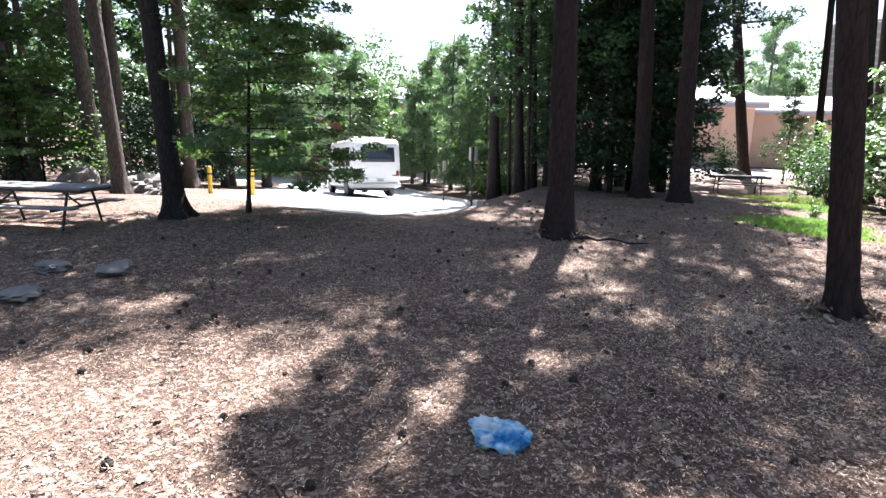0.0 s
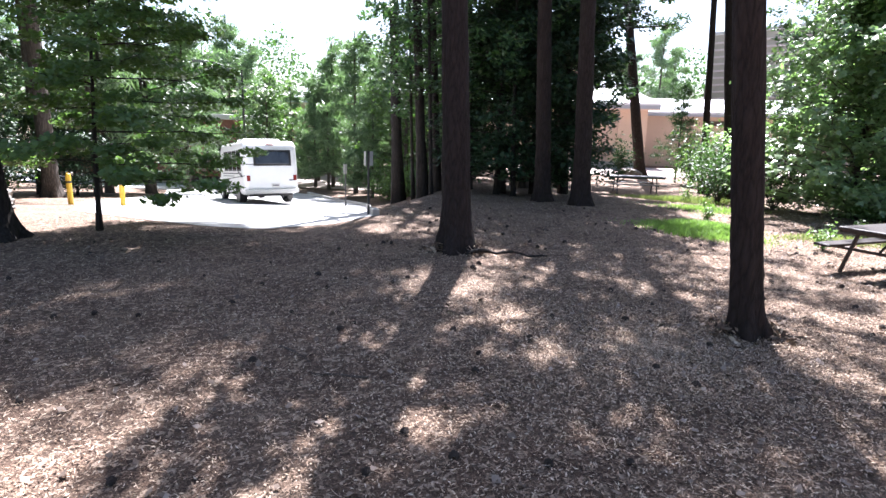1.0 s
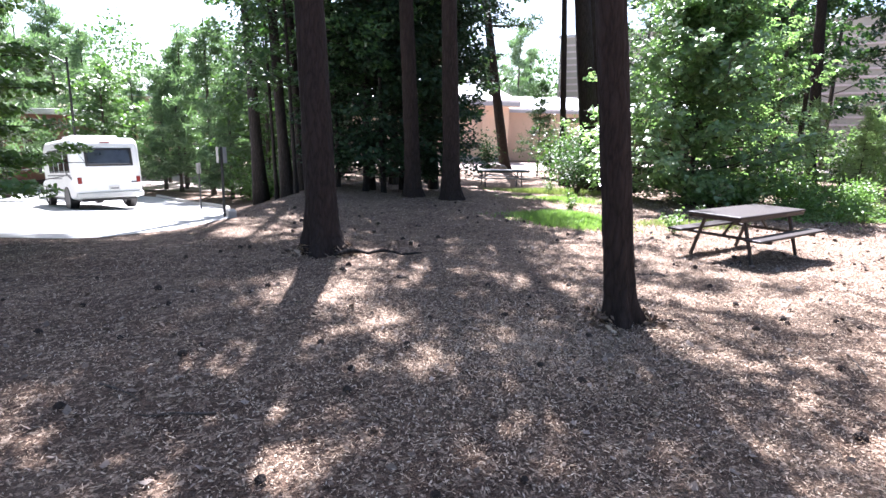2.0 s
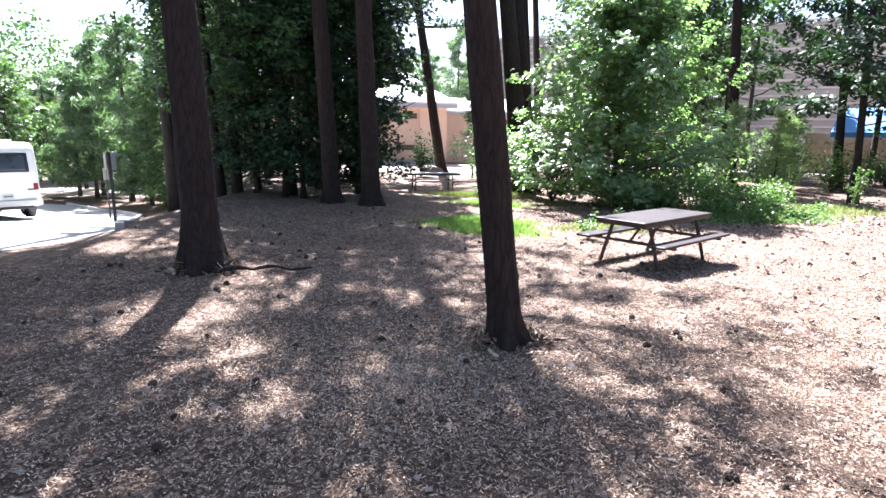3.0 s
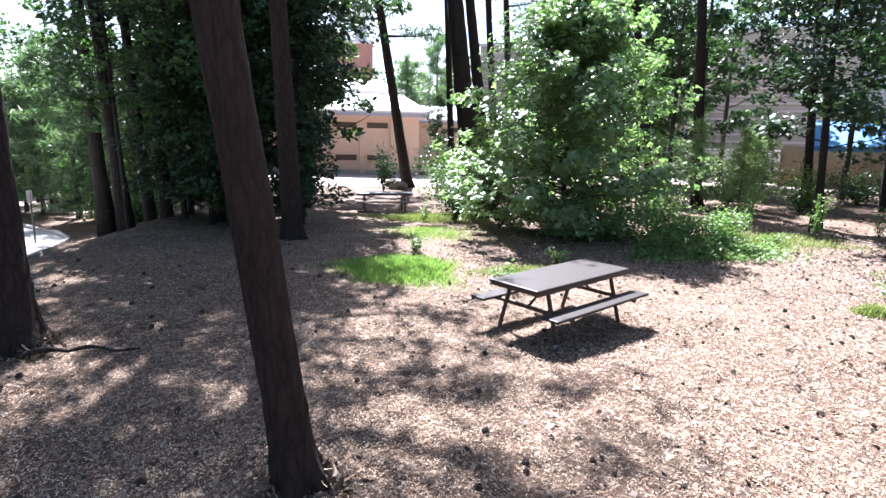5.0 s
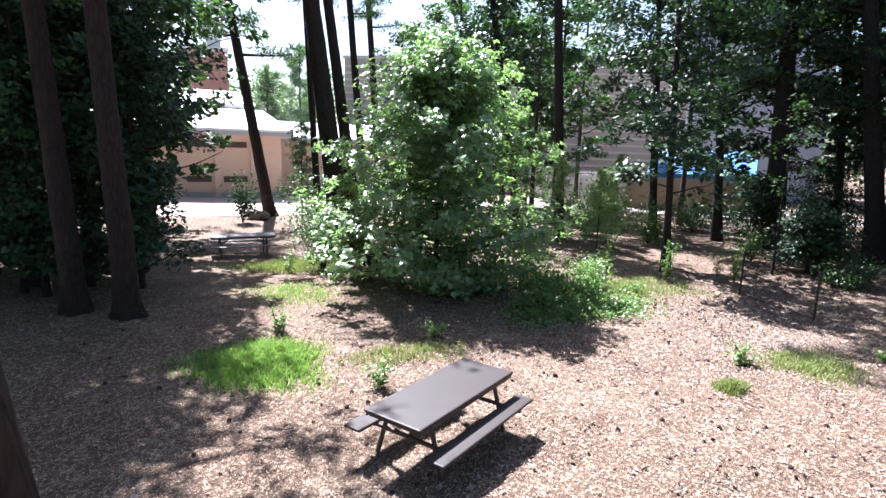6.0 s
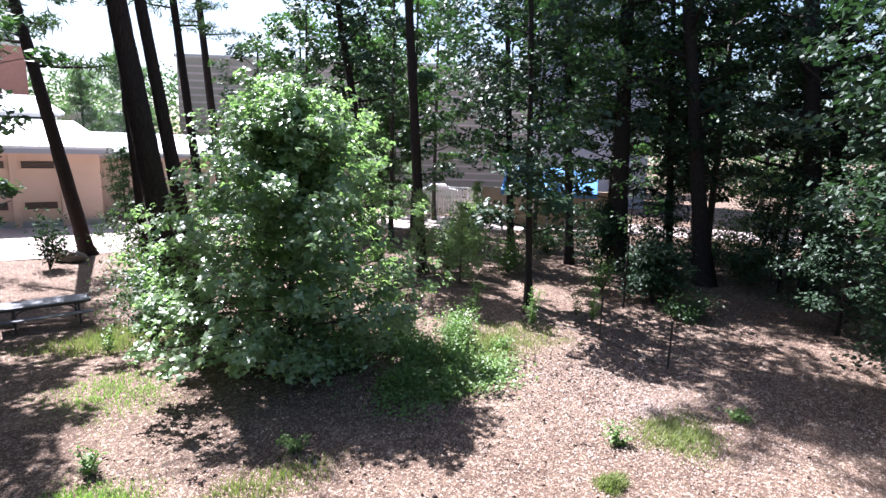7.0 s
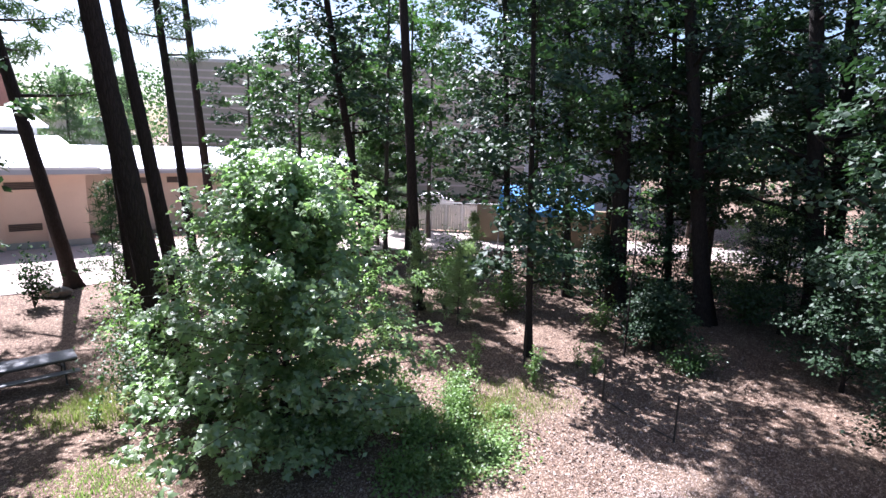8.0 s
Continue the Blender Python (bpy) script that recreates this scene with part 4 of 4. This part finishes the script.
def grey_tower():
    t = thing("grey_tower", pose(50, 38, 0, 0, 0, -55), "tall smooth blue-grey building in shade", "building")
    part("wall", box(11, 11, 24, (0, 5.5, 12), 0.05), GREY_WALL, t)
    bm = bmesh.new()
    for k in range(8):
        box(0.05, 0.04, 24, (-5 + 1.4 * k, -0.02, 12), 0, None, bm)
    part("panel_joint_grid", bm, CONCRETE, t)
    c = thing("canopy", pose(34.6, 29.3, 0, 0, 0, -53), "bright blue canvas canopy over a tan block wall", "canopy")
    part("cover", prism([(-1.6, 2.6), (0.4, 4.1), (0.5, 4.1), (0.5, 2.5)], 3.1, 0.03, 1), BLUE, c)
    part("valance", box(6.2, 0.04, 0.3, (0, -1.62, 2.47), 0.005), BLUE, c)
    part("wall", box(9.6, 0.3, 2.6, (0, 0.9, 1.3), 0.02), TAN_WALL, c, "tan block wall")
    for x in (-2.9, 0, 2.9):
        part("pole", cyl(0.05, 2.6, (x, -1.5, 1.3)), STEEL, c)


def white_fence():
    f = thing("white_fence", pose(33.5, 37.4, 0, 0, 0, -41), "white vinyl screen fence beside the paved walk", "fence")
    for k in range(9):
        for j in range(6):
            part("board", box(0.165, 0.03, 1.95 + 0.03 * ((3 * k + 5 * j) % 4), (-5.47 + 1.25 * k + 0.19 * j, 0, 1.08), 0.006), OFFWHITE, f)
        part("post", box(0.12, 0.12, 2.3, (-5.62 + 1.25 * k, 0, 1.0), 0.01), WHITE, f)
    part("rail", box(11.3, 0.09, 0.09, (0, 0, 2.2), 0.01), WHITE, f)
    c = thing("parked_car", pose(43.0, 48.5, 0.02, 0, 0, 50), "white parked car behind the white fence", "car")
    part("body", prism([(0, 0.35), (0, 0.85), (0.9, 0.98), (1.6, 1.45), (3.0, 1.45), (3.7, 0.98), (4.4, 0.85), (4.4, 0.35)], 0.86, 0.08), WHITE, c)
    part("side_glass", box(1.6, 2.0, 0.34, (0, 2.3, 1.18), 0.05), GLASS, c)
    for s in (-1, 1):
        wheel(c, s * 0.75, 0.85, 0.32, 0.2)
        wheel(c, s * 0.75, 3.55, 0.32, 0.2)


def left_buildings():
    b = thing("brick_building", pose(-25, 36, -1.5, 0, 0, 8), "low red brick building glimpsed between the trees", "building")
    part("wall", box(13, 8, 4.0, (0, 4, 2.0), 0.02), BRICK, b)
    part("roof", box(14, 9, 0.35, (0, 4, 4.15), 0.05), OFFWHITE, b)
    for k in range(4):
        w = part("window", box(1.6, 0.1, 1.2, (-5 + 3.3 * k, 0, 2.0), 0.01), GLASS, b, "dark window")
        part("frame", box(1.75, 0.06, 1.35, (-5 + 3.3 * k, 0.02, 2.0), 0.01), OFFWHITE, w)


main_building()
upper_block()
parking_deck()
grey_tower()
white_fence()
left_buildings()


# ---- undergrowth ----
for k, (x, y, w, h, g, n, s) in enumerate([
        (9.3, 18.6, 2.2, 2.2, LEAF_MID, 3200, 0.10), (8.3, 20.6, 2.4, 2.4, LEAF_MID, 2600, 0.10), (8.9, 23.6, 2.6, 3.0, LEAF_LIGHT, 2600, 0.12), (9.9, 30.2, 3.0, 3.2, LEAF_LIGHT, 2600, 0.14), (11.6, 29.5, 3.4, 3.6, LEAF_MID, 2600, 0.14),
        (13.2, 16.2, 2.0, 1.3, LEAF_IVY, 1700, 0.10), (13.0, 14.9, 1.7, 0.7, LEAF_IVY, 1100, 0.10), (10.2, 15.9, 2.2, 1.2, LEAF_HERO, 2000, 0.13), (11.5, 15.6, 2.0, 1.0, LEAF_HERO, 1800, 0.13),
        (20.2, 22.5, 2.6, 2.6, LEAF_LIGHT, 2600, 0.11), (22.4, 21.0, 2.4, 2.2, LEAF_LIGHT, 2400, 0.11), (24.0, 26.0, 3.0, 2.8, LEAF_LIGHT, 2400, 0.14), (27.5, 23.2, 2.6, 2.0, LEAF_MID, 2000, 0.13),
        (16.1, 20.8, 1.8, 1.6, LEAF_MID, 1800, 0.10), (23.4, 16.8, 1.4, 1.5, LEAF_LIGHT, 900, 0.10), (29.5, 14.0, 3.0, 2.4, LEAF_MID, 2600, 0.14), 
        (22.5, 12.8, 1.8, 0.9, LEAF_MID, 1300, 0.10), (34, 17.5, 3.4, 2.6, LEAF_MID, 2400, 0.15), (37.5, 12.5, 3.6, 2.8, LEAF_LIGHT, 2400, 0.15)]):
    shrub("shrub", x, y, w, h, "leafy undergrowth shrub with thin stems" if g is not LEAF_LIGHT else "pale green leafy shrub in the sun", g, n, s, 200 + k, 12)
for k, (x, y, h, w) in enumerate([(20.9, 6.5, 5.0, 1.6), (29.0, 12.6, 4.6, 2.0), (31.8, 14.4, 4.8, 2.0), (28.2, 17.2, 3.6, 1.7), (24.9, 9.4, 5.2, 2.0), (-17.2, 16.4, 3.2, 1.9), (-18.8, 18.9, 3.6, 2.1), (-17.9, 21.6, 3.0, 1.9), (-20.4, 15.2, 3.8, 2.2), (33.2, 10.6, 5.0, 2.1), (29.2, 9.0, 4.6, 2.0), (26.9, 19.4, 3.0, 1.4), (23.2, 14.6, 2.2, 1.0)]):
    tree("holly_tree", x, y, h, 0.06, (0.25, h * 0.95), w, "dark dense understory evergreen in the shade", (0, 0), "dome", 7500, 0.125, BARK_DARK, LEAF_DARK if k != 2 else LEAF_HERO, 34, 340 + k, 6, 0.3, 0.03, 0.7, 0.5)
for k, (x, y, w, h) in enumerate([(19.3, 20.6, 1.7, 3.3), (20.6, 21.6, 1.6, 3.0), (18.6, 22.3, 1.6, 3.6), (23.6, 24.5, 1.8, 3.8)]):
    tree("young_pine", x, y, h, 0.035, (0.3, h * 0.97), w * 0.5, "young feathery pale-green pine", (0, 0), "spire", 2600, 0.20, BARK_GREY, NEEDLE_YOUNG, 34, 240 + k, 6, 0.2, 0.03, 0.8, 0.16)
for k, (x, y, h) in enumerate([(16.64, 16.8, 1.5), (17.5, 15.1, 1.4), (19.45, 14.4, 1.4), (7.14, 10.9, 0.62), (6.0, 14.0, 0.55), (19.7, 15.2, 1.0), (6.75, 33.0, 2.6), (7.15, 20.4, 0.9), (13.8, 9.65, 0.45), (16.6, 8.7, 0.3), (8.9, 12.8, 0.4)]):
    shrub("weed", x, y, 0.45 if h < 2 else 1.6, h, "single upright leafy weed growing through the mulch" if h < 2 else "small sapling with dark leaves on the paving", LEAF_IVY if h < 2 else LEAF_MATT, (460 if h > 1 else 240) if h < 2 else 900, 0.075 if h < 2 else 0.16, 260 + k, 4 if h < 2 else 6, "weed" if h < 2 else "sapling")
for k, (x, y, w, h) in enumerate([(-5.9, 30.0, 3.0, 1.8), (-3.2, 24.8, 3.0, 1.3), (-4.3, 26.6, 3.0, 1.5), (-4.8, 29, 4.0, 1.6), (-15.6, 13.4, 1.6, 1.0), (-14.6, 12.3, 2.6, 2.6), (-16.4, 11.0, 3.0, 3.2), (-18, 17, 3.0, 1.5)]):
    shrub("shrub", x, y, w, h, "sunlit light-green shrub at the edge of the car park", LEAF_LIGHT, 2200, 0.13, 280 + k, 10)


# ---- woods behind ----
def woods():
    protos = []
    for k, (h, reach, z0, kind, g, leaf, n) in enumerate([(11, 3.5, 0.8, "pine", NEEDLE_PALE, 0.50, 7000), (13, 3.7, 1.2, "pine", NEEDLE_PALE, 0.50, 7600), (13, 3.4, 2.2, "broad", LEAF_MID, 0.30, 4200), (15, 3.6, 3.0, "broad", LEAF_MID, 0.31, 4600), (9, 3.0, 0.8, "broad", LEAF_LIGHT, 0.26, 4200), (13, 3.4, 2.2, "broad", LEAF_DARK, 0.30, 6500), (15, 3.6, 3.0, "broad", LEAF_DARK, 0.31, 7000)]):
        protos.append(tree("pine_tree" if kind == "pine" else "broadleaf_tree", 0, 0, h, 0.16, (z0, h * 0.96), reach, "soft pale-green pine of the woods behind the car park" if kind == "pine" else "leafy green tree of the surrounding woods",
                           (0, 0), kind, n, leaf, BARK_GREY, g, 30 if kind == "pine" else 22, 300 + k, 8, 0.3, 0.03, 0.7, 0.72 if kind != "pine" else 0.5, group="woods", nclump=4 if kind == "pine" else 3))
    r = random.Random(5)
    spots = []
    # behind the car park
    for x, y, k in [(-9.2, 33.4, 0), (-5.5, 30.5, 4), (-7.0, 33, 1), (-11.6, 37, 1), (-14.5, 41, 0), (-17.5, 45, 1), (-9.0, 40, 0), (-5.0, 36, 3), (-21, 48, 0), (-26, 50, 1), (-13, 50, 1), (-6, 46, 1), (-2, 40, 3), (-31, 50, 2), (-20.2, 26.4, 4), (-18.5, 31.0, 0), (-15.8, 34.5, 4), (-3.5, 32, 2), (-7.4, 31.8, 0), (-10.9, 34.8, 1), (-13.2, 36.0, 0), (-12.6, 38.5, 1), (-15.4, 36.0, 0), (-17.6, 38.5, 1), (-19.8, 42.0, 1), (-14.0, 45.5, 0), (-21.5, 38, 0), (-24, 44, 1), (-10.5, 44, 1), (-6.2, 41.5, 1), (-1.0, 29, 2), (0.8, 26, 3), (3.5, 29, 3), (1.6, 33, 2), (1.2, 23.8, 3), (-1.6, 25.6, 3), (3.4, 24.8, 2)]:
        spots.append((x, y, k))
    # behind the building
    for x, y, k in [(15.5, 68, 1), (12.5, 72, 0), (18.5, 76, 1), (17.6, 36, 2), (21, 38.5, 3)]:
        spots.append((x, y, k))
    # to the left
    for x, y, k in [(-18.7, 21.5, 2), (-20.5, 19.0, 3), (-23, 16.5, 2), (-25, 23, 3), (-19.8, 28.5, 2), (-20, 29, 3), (-28, 19, 3), (-30, 27, 2), (-18.3, 12.8, 2), (-22, 9.5, 3), (-19.0, 24.2, 0), (-26, 12, 2), (-34, 22, 3)]:
        spots.append((x, y, k))
    # beyond the clearing
    for x, y, k in [(28.5, 26, 3), (22.0, 30.5, 3), (25.5, 32.0, 2), (25.0, 36.0, 1), (22.6, 34.0, 1), (29.5, 41, 1), (17.0, 30.0, 2), (30, 36, 3), (31, 22.5, 2), (33, 17, 3), (36, 20, 2), (37.5, 15.5, 3), (40, 10.5, 2), (36.5, 7.0, 3), (31.5, 5.5, 2), (42, 6, 3), (44, 14, 3), (38, 2, 2), (46, 20, 2), (35, 0, 3), (28, 3, 3)]:
        spots.append((x, y, k))
    spots[-21:] = [(x, y, k + 3 if y < 28 else k) if k > 1 else (x, y, k) for x, y, k in spots[-21:]]
    # on the near side
    for x, y, k in [(-6, -9, 3), (2, -12, 2), (9, -9, 3), (15, -6, 2), (-13, -4, 3), (-15, 4, 2), (20, -2, 3), (24, -8, 2), (-8, -16, 2), (4, -19, 3), (14, -15, 2), (30, -3, 2), (-22, -8, 3)]:
        spots.append((x, y, k))
    for n, (x, y, k) in enumerate(spots):
        p = protos[k]
        m = pose(x + r.uniform(-0.6, 0.6), y + r.uniform(-0.6, 0.6), gz(x, y), 0, 0, r.uniform(0, 360))
        c = copy_thing(p, m)
        s = r.uniform(0.82, 1.18)
        if -27 < math.degrees(math.atan2(x - 1.2, y + 0.8)) < -11:
            s *= 0.7
        c.scale = (s, s, s * r.uniform(0.9, 1.15))
    for p, (x, y) in zip(protos, [(-34, 42), (-40, 40), (-38, 30), (-42, 24), (-27, 33.5), (48, 26), (47, 2)]):
        p.matrix_world = pose(x, y, gz(x, y))


woods()


def far_woods():
    """A ring of distant tree tops on the horizon."""
    r = np.random.default_rng(77)
    n = 150000
    a = r.uniform(0, 2 * np.pi, n)
    d = r.uniform(85, 120, n)
    hgt = 12.5 + 2.4 * np.sin(a * 9) + 1.6 * np.sin(a * 23 + 1) + 1.4 * np.sin(a * 61)
    pos = np.column_stack([4 + d * np.sin(a), 8 + d * np.cos(a), hgt * r.uniform(0.0, 1, n) ** 0.6])
    ob = leaf_mesh("far_woods", pos, r.uniform(0.3, 0.8, n), r.normal(size=(n, 3)) + (0, 0, 0.6), LEAF_MID, "diamond", 0.7, 0.2, 78)
    tagged(ob, "distant green treetops along the horizon", "woods", kind="stuff")


far_woods()


# ---- grass, ivy and ground litter ----
def blades(name, x, y, wx, wy, n, high, material, label, seed, hole=0.0, category="grass"):
    r = np.random.default_rng(seed)
    a, d = r.uniform(0, 2 * np.pi, n), np.sqrt(r.uniform(0, 1, n)) * (1 + 0.25 * r.normal(size=n))
    d *= 1 + 0.18 * np.sin(3 * a + seed) + 0.12 * np.sin(5 * a)
    px, py = x + d * wx * np.cos(a), y + d * wy * np.sin(a)
    pz = surface(px, py)
    h = high * r.uniform(0.4, 1.2, n) * np.clip(1.15 - 0.5 * d, 0.35, 1)
    az, ln = r.uniform(0, 2 * np.pi, n), r.uniform(0.1, 0.7, n)
    w = 0.006 + 0.004 * r.uniform(size=n)
    side = np.column_stack([-np.sin(az), np.cos(az), 0 * az]) * w[:, None]
    out = np.column_stack([np.cos(az), np.sin(az), 0 * az])
    base = np.column_stack([px, py, pz - 0.01])
    mid = base + out * (h * ln * 0.35)[:, None] + np.column_stack([0 * h, 0 * h, h * 0.62])
    tip = base + out * (h * ln)[:, None] + np.column_stack([0 * h, 0 * h, h])
    v = np.stack([base - side, base + side, mid - side * 0.8, mid + side * 0.8, tip], 1).reshape(-1, 3)
    k = np.arange(n) * 5
    f = np.concatenate([np.stack([k, k + 1, k + 3], -1), np.stack([k, k + 3, k + 2], -1), np.stack([k + 2, k + 3, k + 4], -1)])
    ob = mesh_object(name, v, f.tolist(), material)
    tagged(ob, label, category, kind="stuff")


blades("grass_patch", 5.5, 12.5, 1.05, 1.1, 9000, 0.17, GRASS, "bright green patch of long grass beside the table", 401)
blades("grass_patch", 6.9, 17.3, 1.3, 1.5, 2000, 0.12, GRASS, "green grass in the shade of the sweetgum", 402)
blades("grass_patch", 15.04, 9.14, 0.95, 0.75, 2600, 0.16, GRASS_DRY, "light green grass tuft in the sunny clearing", 403)
blades("grass_patch", 12.62, 8.94, 0.28, 0.22, 900, 0.18, GRASS_DRY, "small yellow-green grass tuft", 404)
blades("grass_patch", 16.3, 14.9, 1.9, 1.5, 2400, 0.17, GRASS_DRY, "sparse pale grass at the edge of the clearing", 405)
blades("grass_patch", 8.1, 12.2, 1.3, 0.5, 1400, 0.13, GRASS_DRY, "thin dry grass between table and bush", 406)
blades("grass_patch", 14.6, 14.7, 1.6, 1.0, 1700, 0.26, GRASS_DRY, "long light-green grass among the ivy", 408)
blades("grass_patch", 12.6, 13.4, 1.0, 0.6, 2200, 0.20, GRASS_DRY, "tuft of pale grass in front of the sweetgum", 409)
blades("grass_patch", 7.6, 21.5, 1.9, 1.5, 4500, 0.2, GRASS_DRY, "weedy pale grass near the far table", 407)


def ivy():
    r = np.random.default_rng(41)
    n = 3600
    q = r.uniform(0, 1, n)
    px = 11.2 + 3.9 * q + r.normal(0, 0.35, n)
    py = 13.1 + 0.9 * q + r.normal(0, 0.42, n) + 0.5 * np.sin(q * 7)
    pos = np.column_stack([px, py, surface(px, py) + 0.03 + np.abs(r.normal(0, 0.07, n)) * (0.4 + np.sin(q * 9) ** 2)])
    ob = leaf_mesh("ivy", pos, r.uniform(0.05, 0.11, n), r.normal(0, 0.35, (n, 3)) + (0, 0, 1), LEAF_IVY, "diamond", 0.8, 0.2, 42)
    tagged(ob, "low light-green ivy spreading over the mulch", "ivy", kind="stuff")


ivy()


for k, (x, y, w, h, n) in enumerate([(12.0, 13.9, 1.3, 0.55, 900), (12.9, 13.5, 1.2, 0.45, 800), (13.6, 14.2, 1.5, 0.75, 1300), (14.4, 14.9, 1.4, 0.8, 1300), (13.0, 14.7, 1.6, 0.9, 1500), (14.9, 15.6, 1.2, 0.6, 800), (12.3, 13.0, 0.8, 0.3, 420),
                                     (15.5, 14.4, 0.7, 0.35, 300), (14.1, 13.3, 0.7, 0.3, 320), (15.6, 16.3, 1.2, 0.8, 900)]):
    shrub("ground_ivy", x, y, w, h, "bright leafy ivy and weeds heaped beside the sweetgum", LEAF_IVY, n, 0.085, 420 + k, 9, "ivy")


def scatter(name, n, size, aspect, material, label, category, seed, spread, tilt=0.35, lift=0.012, shape="diamond", about=(3.5, 5.2)):
    """Flat litter strewn over the ground, denser towards its middle."""
    r = np.random.default_rng(seed)
    d, a = spread * r.uniform(0, 1, n) ** 0.9, r.uniform(0, 2 * np.pi, n)
    px, py = about[0] + d * np.cos(a) * 1.1, about[1] + d * np.sin(a)
    keep = ~((px < -1.5) & (py > 9.0) & (py - 9 > -(px + 2.6) * 0.4))
    px, py = px[keep], py[keep]
    m = len(px)
    pos = np.column_stack([px, py, surface(px, py) + lift + 0.012 * r.uniform(size=m)])
    ob = leaf_mesh(name, pos, size * r.uniform(0.5, 1.4, m), r.normal(0, tilt, (m, 3)) * (1, 1, 0.2) + (0, 0, 1), material, shape, aspect, 0.25, seed)
    tagged(ob, label, category, kind="stuff")


scatter("wood_chips", 60000, 0.042, 0.36, CLEARING_CHIP, "wood chips and bark bits strewn over the sunny clearing", "mulch", 504, 9.0, 0.5, 0.014, about=(15.5, 10.0))
scatter("dry_leaves", 5000, 0.085, 0.7, DRY_LEAF, "dry brown leaves scattered over the clearing", "leaves", 505, 11.0, 0.6, 0.02, about=(16.5, 12.0))
scatter("wood_chips", 230000, 0.029, 0.36, CHIP, "pale and brown wood chips strewn over the ground", "mulch", 501, 11.5)
scatter("pine_straw", 60000, 0.075, 0.06, CHIP, "fallen pine needles over the mulch", "pine straw", 502, 11.0, 0.15)
scatter("wood_chips", 150000, 0.029, 0.30, CHIP, "pale splintered wood chips lying on the mulch", "mulch", 506, 7.0, 0.45, 0.016, about=(3.0, 5.2))
scatter("wood_chips", 60000, 0.028, 0.26, PALE_CHIP, "bleached slivers of wood lying on the mulch", "mulch", 507, 8.5, 0.4, 0.02, about=(3.0, 5.2))
scatter("dry_leaves", 3500, 0.065, 0.7, DRY_LEAF, "curled dry leaves lying on the mulch", "leaves", 503, 12.0, 0.5, 0.02)


def cones():
    meshes = []
    for k in range(3):
        r = np.random.default_rng(600 + k)
        n, m = 9, 12
        q = np.linspace(0, 1, n)
        prof = 0.032 * np.sin(np.pi * (0.10 + 0.86 * q)) ** 0.8
        v, f = tube(np.column_stack([0.085 * (q - 0.5), 0 * q, 0 * q]), prof, m, 1 + 0.28 * np.where((np.arange(m)[None] + np.arange(n)[:, None]) % 2, 1, -0.4) + r.normal(0, 0.08, (n, m)))
        me = bpy.data.meshes.new("pine_cone")
        me.from_pydata(v.tolist(), [], f.tolist())
        me.materials.append(CONE)
        meshes.append(me)
    r = random.Random(61)
    for i in range(300):
        d, a = 9.5 * r.random() ** 0.6, r.uniform(0, 6.283)
        x, y = 3.6 + d * math.cos(a), 5.4 + d * math.sin(a)
        if x < -1.6 and y > 8.6:
            continue
        ob = new("pine_cone", meshes[i % 3])
        s = r.uniform(0.5, 0.98)
        ob.matrix_world = pose(x, y, gz(x, y) + 0.022 * s, r.uniform(-20, 20), r.uniform(-15, 15), r.uniform(0, 360)) @ Matrix.Diagonal((s, s, s, 1))
        tagged(ob, "dark brown pine cone lying on the mulch", "pine cone", "pine cones")


def sticks():
    r = np.random.default_rng(71)
    for i in range(46):
        d, a = 8.5 * r.uniform() ** 0.6, r.uniform(0, 6.283)
        x, y = 3.4 + d * np.cos(a), 5.0 + d * np.sin(a)
        if x < -1.6 and y > 8.4:
            continue
        L = r.uniform(0.15, 0.6)
        q = np.linspace(-0.5, 0.5, 5)
        v, f = tube(np.column_stack([L * q, r.normal(0, 0.02, 5) * L * 2, 0.006 + np.abs(r.normal(0, 0.006, 5))]), r.uniform(0.004, 0.011) * (1 - 0.5 * (q + 0.5)), 5)
        ob = mesh_object("stick", v, f.tolist(), STICK, None, True)
        ob.matrix_world = pose(x, y, gz(x, y) + 0.006, 0, 0, r.uniform(0, 360))
        tagged(ob, "fallen twig lying on the mulch", "stick", "sticks")
    q = np.linspace(0, 1, 14)
    v, f = tube(np.column_stack([1.25 * q, 0.16 * np.sin(q * 5) * q, 0.02 + 0.06 * np.abs(np.sin(q * 8)) * (1 - 0.4 * q)]), (0.022 + 0.014 * np.sin(q * 9) ** 2) * (1 - 0.75 * q) + 0.005, 8)
    ob = mesh_object("dead_branch", v, f.tolist(), BARK_DARK, None, True)
    ob.matrix_world = pose(0.80, 8.45, gz(0.8, 8.4) + 0.02, 0, 0, 8)
    tagged(ob, "dead branch lying at the foot of the large pine", "branch")


cones()
sticks()


def bark_litter(x, y, inner, n, seed):
    """Flakes of bark and needles heaped against the foot of a trunk."""
    r = np.random.default_rng(seed)
    a = np.concatenate([r.normal(2.9, 0.55, n // 2), r.normal(0.1, 0.5, n - n // 2)])
    d = inner + np.abs(r.normal(0, 0.10, n))
    px, py = x + d * np.cos(a), y - 0.05 + d * np.sin(a)
    h = 0.16 * np.exp(-(d - inner) / 0.09) * r.uniform(0.2, 1, n)
    pos = np.column_stack([px, py, surface(px, py) + 0.012 + h])
    ob = leaf_mesh("bark_litter", pos, r.uniform(0.05, 0.15, n), r.normal(0, 0.8, (n, 3)) + (0, 0, 0.6), CHIP, "diamond", 0.42, 0.4, seed)
    tagged(ob, "heap of bark flakes against the foot of the pine", "bark litter", kind="stuff")


bark_litter(0.60, 8.82, 0.33, 420, 81)
bark_litter(4.01, 5.78, 0.21, 160, 82)
